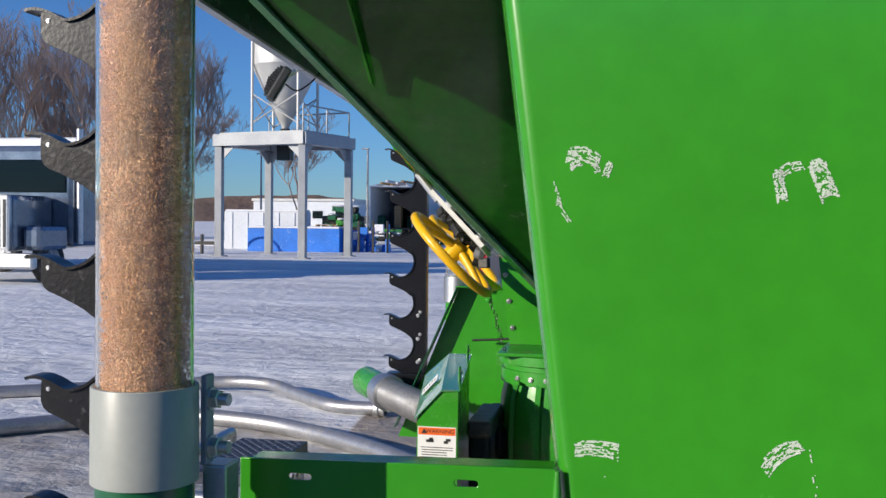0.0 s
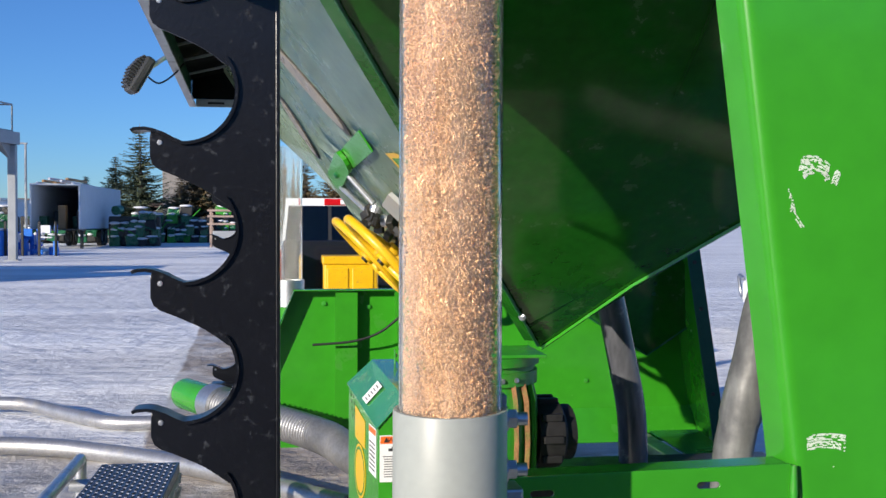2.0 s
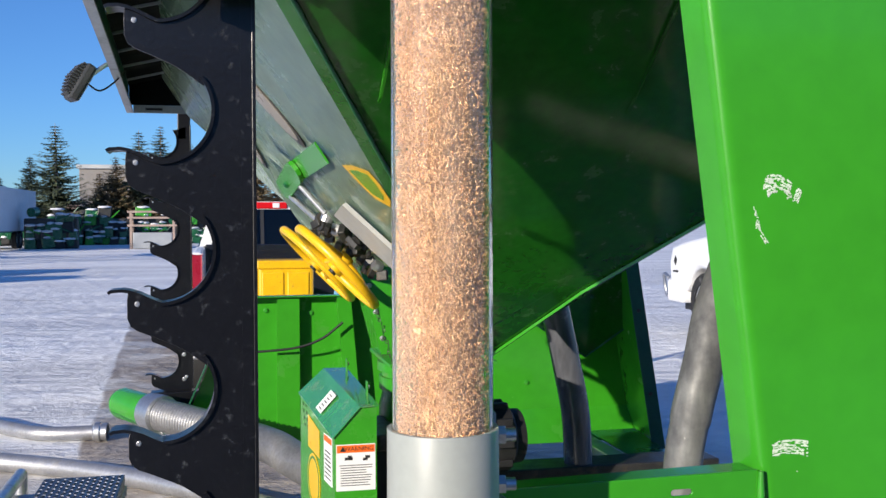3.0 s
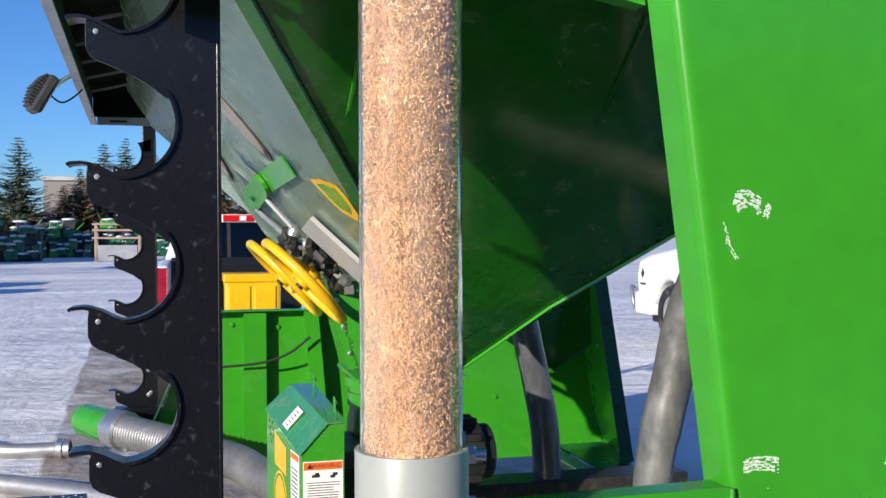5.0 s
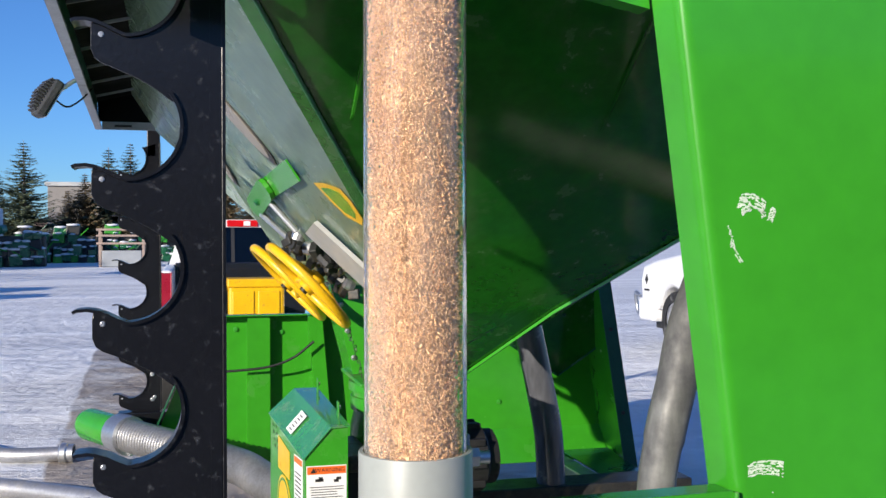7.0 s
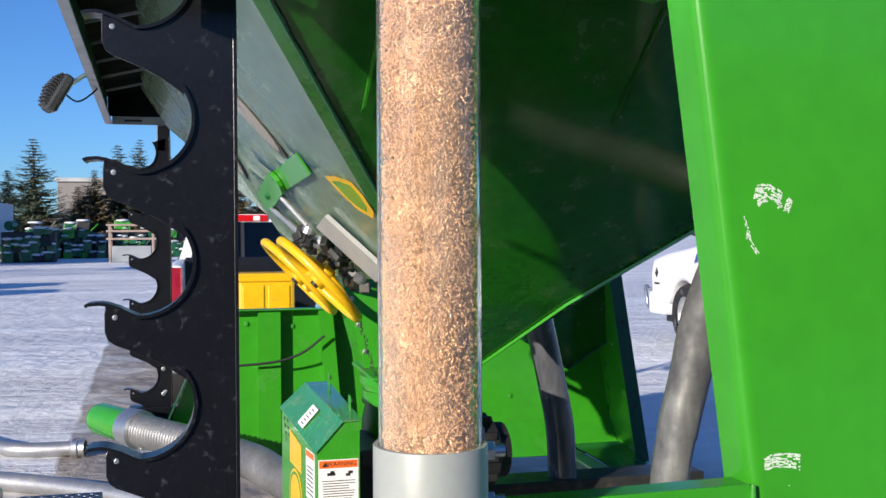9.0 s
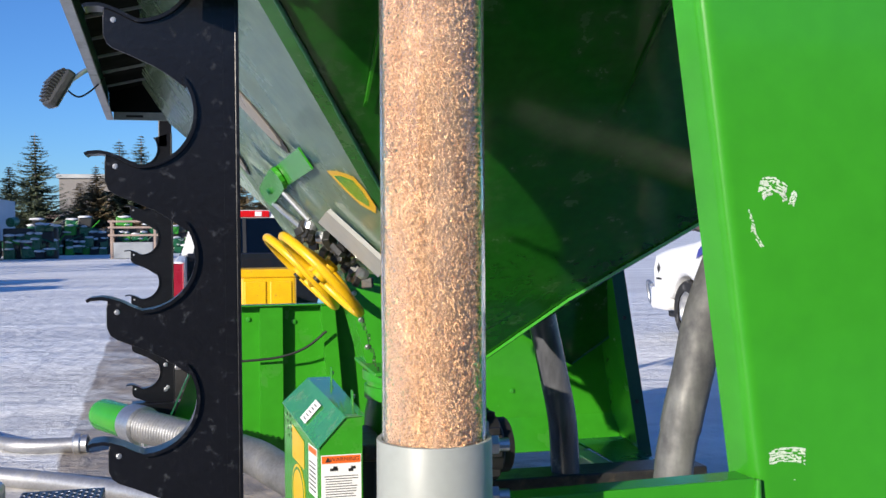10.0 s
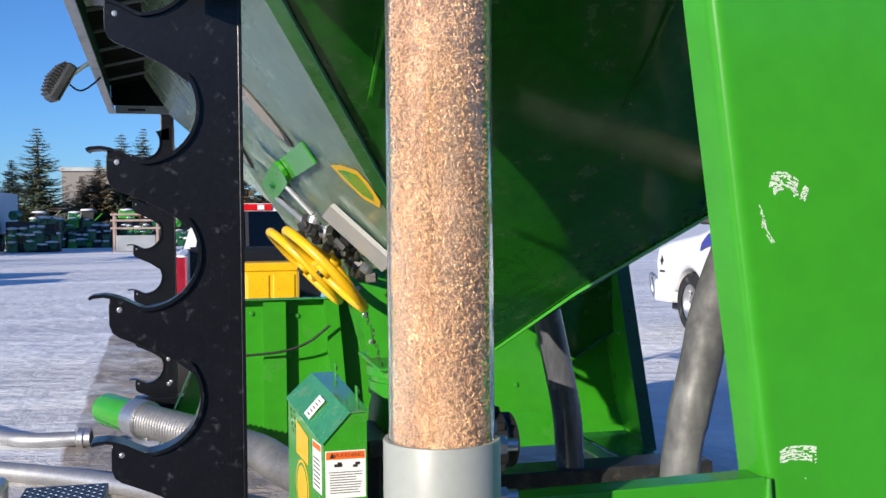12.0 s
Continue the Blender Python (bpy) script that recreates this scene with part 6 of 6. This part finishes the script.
for i, (x, y) in enumerate(((-16.9, 70), (-13.8, 70.6), (-10.6, 71), (-7.6, 71.5), (-4.4, 73.0), (-1.2, 74), (-20.1, 70), (-9.8, 62))):
    green_implement(x, y, 100 + i)


def timber_stack(x, y):
    """Two decks of boards on posts, with a grey bin below."""
    ob = thing("timber_rack", (x, y, 0), "weathered timber rack with stacked boards in the yard", "rack")
    for sx in (-1.2, 1.2):
        for sy in (0, 1.0):
            bm = bmesh.new(); box(bm, (x + sx - 0.07, y + sy - 0.07, 0), (x + sx + 0.07, y + sy + 0.07, 2.1), 0.01); part("post", bm, BARK, ob)
    for z in (1.3, 1.75, 2.1):
        for k in range(4):
            bm = bmesh.new(); box(bm, (x - 1.4, y - 0.1 + k * 0.3, z), (x + 1.4, y + 0.15 + k * 0.3, z + 0.12), 0.01); part("board", bm, BARK, ob)
    bm = bmesh.new(); box(bm, (x - 1.1, y - 0.05, 0.02), (x + 1.1, y + 1.0, 0.95), 0.04); part("bin", bm, STANDGREY, ob, "grey bin")


timber_stack(-3.9, 60)


def conifer(x, y, h, seed, m, snowy=0.15):
    rr = random.Random(seed)
    ob = thing("conifer", (x, y, 0), "tall dark conifer with drooping snowy branches" if m is NEEDLES else "brownish thin conifer standing among the spruces", "tree", "conifers")
    bm = bmesh.new(); sweep(bm, [(x, y, 0), (x + 0.05, y, h * 0.5), (x, y, h * 0.99)], [h * 0.022, h * 0.014, 0.01], 8); part("trunk", bm, BARK, ob, smooth=60)
    verts, faces = [], []
    z = h * 0.10
    while z < h * 0.985:
        f = 1 - z / h
        reach = h * 0.47 * (f ** 0.85) * (1 if z > h * 0.18 else 0.8) + 0.06
        n = int(7 + 6 * f)
        for k in range(n):
            a = rr.uniform(0, 2 * math.pi)
            L = reach * rr.choice((rr.uniform(0.35, 0.7), rr.uniform(0.8, 1.12)))
            segs = max(2, int(L / 0.10))
            for s in range(segs):
                u = (s + 0.4) / segs
                c = Vector((x + math.cos(a) * L * u, y + math.sin(a) * L * u, z - 0.34 * L * u + 0.20 * L * u * u * 2))
                w = 0.26 * (1 - 0.5 * u) * (0.6 + 0.9 * f)
                for side in (-1, 1, 0):
                    t = a + side * rr.uniform(0.6, 1.1)
                    dd = Vector((math.cos(t), math.sin(t), rr.uniform(-0.55, 0.15))) * w * rr.uniform(1.0, 1.9)
                    e = Vector((-math.sin(t), math.cos(t), rr.uniform(-0.4, 0.4))) * w * 0.30
                    i0 = len(verts)
                    verts += [c - e, c + e, c + dd * 0.7 + e * 0.8, c + dd]
                    faces += [(i0, i0 + 1, i0 + 2, i0 + 3)]
        z += h * 0.021 + 0.02
    me = bpy.data.meshes.new("crown"); me.from_pydata([tuple(v) for v in verts], [], faces); me.update()
    part("crown", me, m, ob)


for args in ((-11.4, 75.5, 8.7, 1, NEEDLES), (-13.3, 76.6, 6.4, 2, NEEDLES), (-6.0, 80, 8.7, 3, NEEDLES), (-4.5, 82, 9.2, 4, NEEDLES), (-7.6, 78.5, 6.6, 5, NEEDLES_BROWN), (-8.9, 80, 5.4, 6, NEEDLES_BROWN), (-15.7, 78, 4.9, 7, NEEDLES), (-2.2, 78, 7.6, 8, NEEDLES_BROWN), (0.6, 79, 6.6, 9, NEEDLES_BROWN), (2.8, 77, 7.0, 10, NEEDLES_BROWN), (5.0, 80, 7.4, 11, NEEDLES_BROWN)):
    conifer(*args)


def bare_tree(x, y, h, seed, spread=0.6, label="bare leafless tree with fine twigs", depth=6, many=3):
    rr = random.Random(seed)
    ob = thing("bare_tree", (x, y, 0), label, "tree", "bare trees")
    trunk = bmesh.new()
    verts, faces = [], []

    def limb(p, d, length, r, level):
        n = 3
        pts = [p]
        for i in range(n):
            d = (d + Vector((rr.uniform(-1, 1), rr.uniform(-1, 1), rr.uniform(-0.3, 0.7))) * 0.16).normalized()
            pts.append(pts[-1] + d * length / n)
        if level <= 2:
            sweep(trunk, pts, [r * (1 - 0.3 * i / n) for i in range(n + 1)], 6)
        else:
            for a, b in zip(pts, pts[1:]):
                i0 = len(verts)
                e = Vector((r, 0, 0)) ; g = Vector((-r * 0.5, r * 0.87, 0)); k = Vector((-r * 0.5, -r * 0.87, 0))
                verts.extend([a + e, a + g, a + k, b + e * 0.75, b + g * 0.75, b + k * 0.75])
                faces.extend([(i0, i0 + 1, i0 + 4, i0 + 3), (i0 + 1, i0 + 2, i0 + 5, i0 + 4), (i0 + 2, i0, i0 + 3, i0 + 5)])
        if level >= depth:
            return
        for k in range(many + (level > 0 and rr.random() < 0.5)):
            at = pts[rr.randint(1, n)] if level else pts[-1].lerp(pts[1], 0.7 * rr.random() * (k > 0))
            nd = (d + Vector((rr.uniform(-1, 1), rr.uniform(-1, 1), rr.uniform(-0.25, 0.6))) * spread * 1.3).normalized()
            limb(at, nd, length * rr.uniform(0.58, 0.80), max(r * 0.55, 0.011), level + 1)

    limb(Vector((x, y, 0)), Vector((0, 0, 1)), h * 0.34, h * 0.012, 0)
    part("trunk", trunk, BARK, ob, smooth=70)
    me = bpy.data.meshes.new("crown"); me.from_pydata([tuple(v) for v in verts], [], faces); me.update()
    part("crown", me, BARK, ob, "fine bare branches")


bare_tree(-22.2, 46, 9.4, 11, 1.1, depth=7, many=3)
bare_tree(-27.0, 50, 8.5, 12, 0.7)
bare_tree(-19.2, 58, 9.0, 13, 0.7)
rng = random.Random(77)
for i in range(17):
    bare_tree(-48 + i * 1.1 + rng.uniform(-0.6, 0.6), 58 + rng.uniform(-5, 7), 15.5 + rng.uniform(-2.5, 2.5), 200 + i, 0.34, "tall slender bare tree at the edge of the yard", 6, 3)

def highway_truck(x, y, label, m):
    """A road tractor seen from its nose: tall grille, hood, cab and tank body behind."""
    ob = thing("road_truck", (x, y, 0), label, "truck", "parked road trucks")
    chrome = STEEL
    bm = bmesh.new(); box(bm, (x - 0.55, y, 0.75), (x + 0.55, y + 0.06, 2.05), 0.08); g = part("grille", bm, chrome, ob, "chrome grille")
    for i in range(7):
        bm = bmesh.new(); box(bm, (x - 0.46 + i * 0.14, y - 0.02, 0.85), (x - 0.40 + i * 0.14, y - 0.001, 1.95)); part("grille_bar", bm, INK, g)
    bm = bmesh.new(); box(bm, (x - 0.62, y + 0.061, 0.75), (x + 0.62, y + 1.7, 2.05), 0.12); part("hood", bm, m, ob)
    bm = bmesh.new(); box(bm, (x - 1.15, y + 1.7, 0.8), (x + 1.15, y + 3.4, 3.3), 0.15); part("cab", bm, m, ob)
    bm = bmesh.new(); box(bm, (x - 0.95, y + 1.66, 2.15), (x + 0.95, y + 1.70, 2.95), 0.02); part("windscreen", bm, TINTED, ob)
    bm = bmesh.new(); box(bm, (x - 1.2, y - 0.12, 0.35), (x + 1.2, y + 0.10, 0.72), 0.06); part("bumper", bm, chrome, ob)
    for s in (-1, 1):
        bm = bmesh.new(); box(bm, (x + s * 0.9 - 0.25, y + 0.3, 0.75), (x + s * 0.9 + 0.25, y + 1.5, 1.35), 0.12); part("fender", bm, m, ob)
        wheel_set(ob, (x + s * 0.95, y + 0.9, 0.5), 0.5, 0.3, (s, 0, 0))
        bm = bmesh.new(); sweep(bm, [(x + s * 1.25, y + 1.8, 0.9), (x + s * 1.25, y + 1.8, 3.7)], 0.08, 12); part("exhaust_stack", bm, chrome, ob, smooth=40)
    return ob


CHROMEBLUE = mat("blue_grey_metallic_paint", (0.16, 0.20, 0.26), 0.22, metal=0.6, vary=0.2, scale=2, fine=12, bump=0.02, coat=0.4)
highway_truck(-13.75, 19.5, "blue-grey road truck with a tall chrome grille", CHROMEBLUE)
tank = thing("tank_trailer", (-18, 25, 0), "silver tank trailer with snow on top", "trailer")
bm = bmesh.new(); sweep(bm, [(-26, 25.5, 2.3), (-14.2, 24.6, 2.3), (-13.8, 24.57, 2.3)], [1.25, 1.25, 0.95], 32); part("tank", bm, CHROMEBLUE, tank, "polished silver tank", smooth=40)
bm = bmesh.new(); box(bm, (-26, 24.2, 3.3), (-14.2, 26.2, 3.75), 0.12); part("top_cover", bm, WHITE, tank)
bm = bmesh.new(); box(bm, (-26, 24.0, 0.9), (-14.0, 24.4, 1.15), 0.03); part("frame_rail", bm, DARKSTEEL, tank)
for x in (-16.5, -17.8, -24.0):
    wheel_set(tank, (x, 24.2, 0.5), 0.5, 0.3, (0, -1, 0))
bm = bmesh.new(); box(bm, (-15.4, 24.3, 0.0), (-15.2, 24.5, 0.9), 0.02); part("support_leg", bm, DARKSTEEL, tank)
tip = thing("field_cultivator", (-21, 40, 0), "dark farm tillage frame with a tall hoop on the snow", "implement")
bm = bmesh.new()
sweep(bm, [Vector((-21.3, 40, 1.55)) + Vector((math.cos(a), 0, math.sin(a))) * 0.95 for a in np.linspace(0, 2 * math.pi, 33)], 0.05, 8); part("hoop", bm, DARKSTEEL, tip, smooth=60)
for i in range(10):
    bm = bmesh.new(); xx = -22.5 + i * 0.62; box(bm, (xx - 0.05, 39.8, 0.0), (xx + 0.05, 39.95, 0.55 + 0.15 * (i % 3)), 0.01); part("tine", bm, DARKSTEEL, tip)
bm = bmesh.new(); box(bm, (-22.8, 39.8, 0.40), (-16.8, 40.0, 0.55), 0.02); part("frame_bar", bm, DARKSTEEL, tip)


def light_pole(x, y, h):
    ob = thing("street_lamp", (x, y, 0), "thin grey street lamp pole", "street lamp", "street lamps")
    bm = bmesh.new(); sweep(bm, [(x, y, 0), (x, y, h)], [0.09, 0.06], 10); part("pole", bm, STANDGREY, ob, smooth=60)
    bm = bmesh.new(); box(bm, (x - 0.35, y - 0.1, h), (x + 0.1, y + 0.1, h + 0.1), 0.02); part("head", bm, STANDGREY, ob)


light_pole(-15.5, 60, 5.9)
light_pole(-27, 72, 6.4)

# snow heaps along the edge of the yard
rng = random.Random(5)
for i in range(16):
    bm = bmesh.new()
    x, y, s = rng.uniform(-34, -15), rng.uniform(47, 55), rng.uniform(0.6, 2.2)
    bmesh.ops.create_icosphere(bm, subdivisions=3, radius=1.0)
    for v in bm.verts:
        k = 1 + 0.25 * noise.noise(v.co * 2 + Vector((i, 0, 0)))
        v.co = Vector((x + v.co.x * s * 1.8 * k, y + v.co.y * s * 0.7 * k, v.co.z * 0.26 * k * min(s, 1.3)))
    tagged(part("snow_bank", bm, SNOWMAT, None, "", smooth=80), "low heap of cleared snow at the yard's edge", "snow bank", "snow banks")

# unseen wall added behind the camera; it closes the yard and shades the foreground
bm = bmesh.new(); box(bm, (-10, -11.0, 0), (26, -10.6, 3.8), 0.02)
tagged(part("shade_wall_south", bm, BRICK), "plain grey wall added out of view to shade the foreground", "wall", kind="structure")
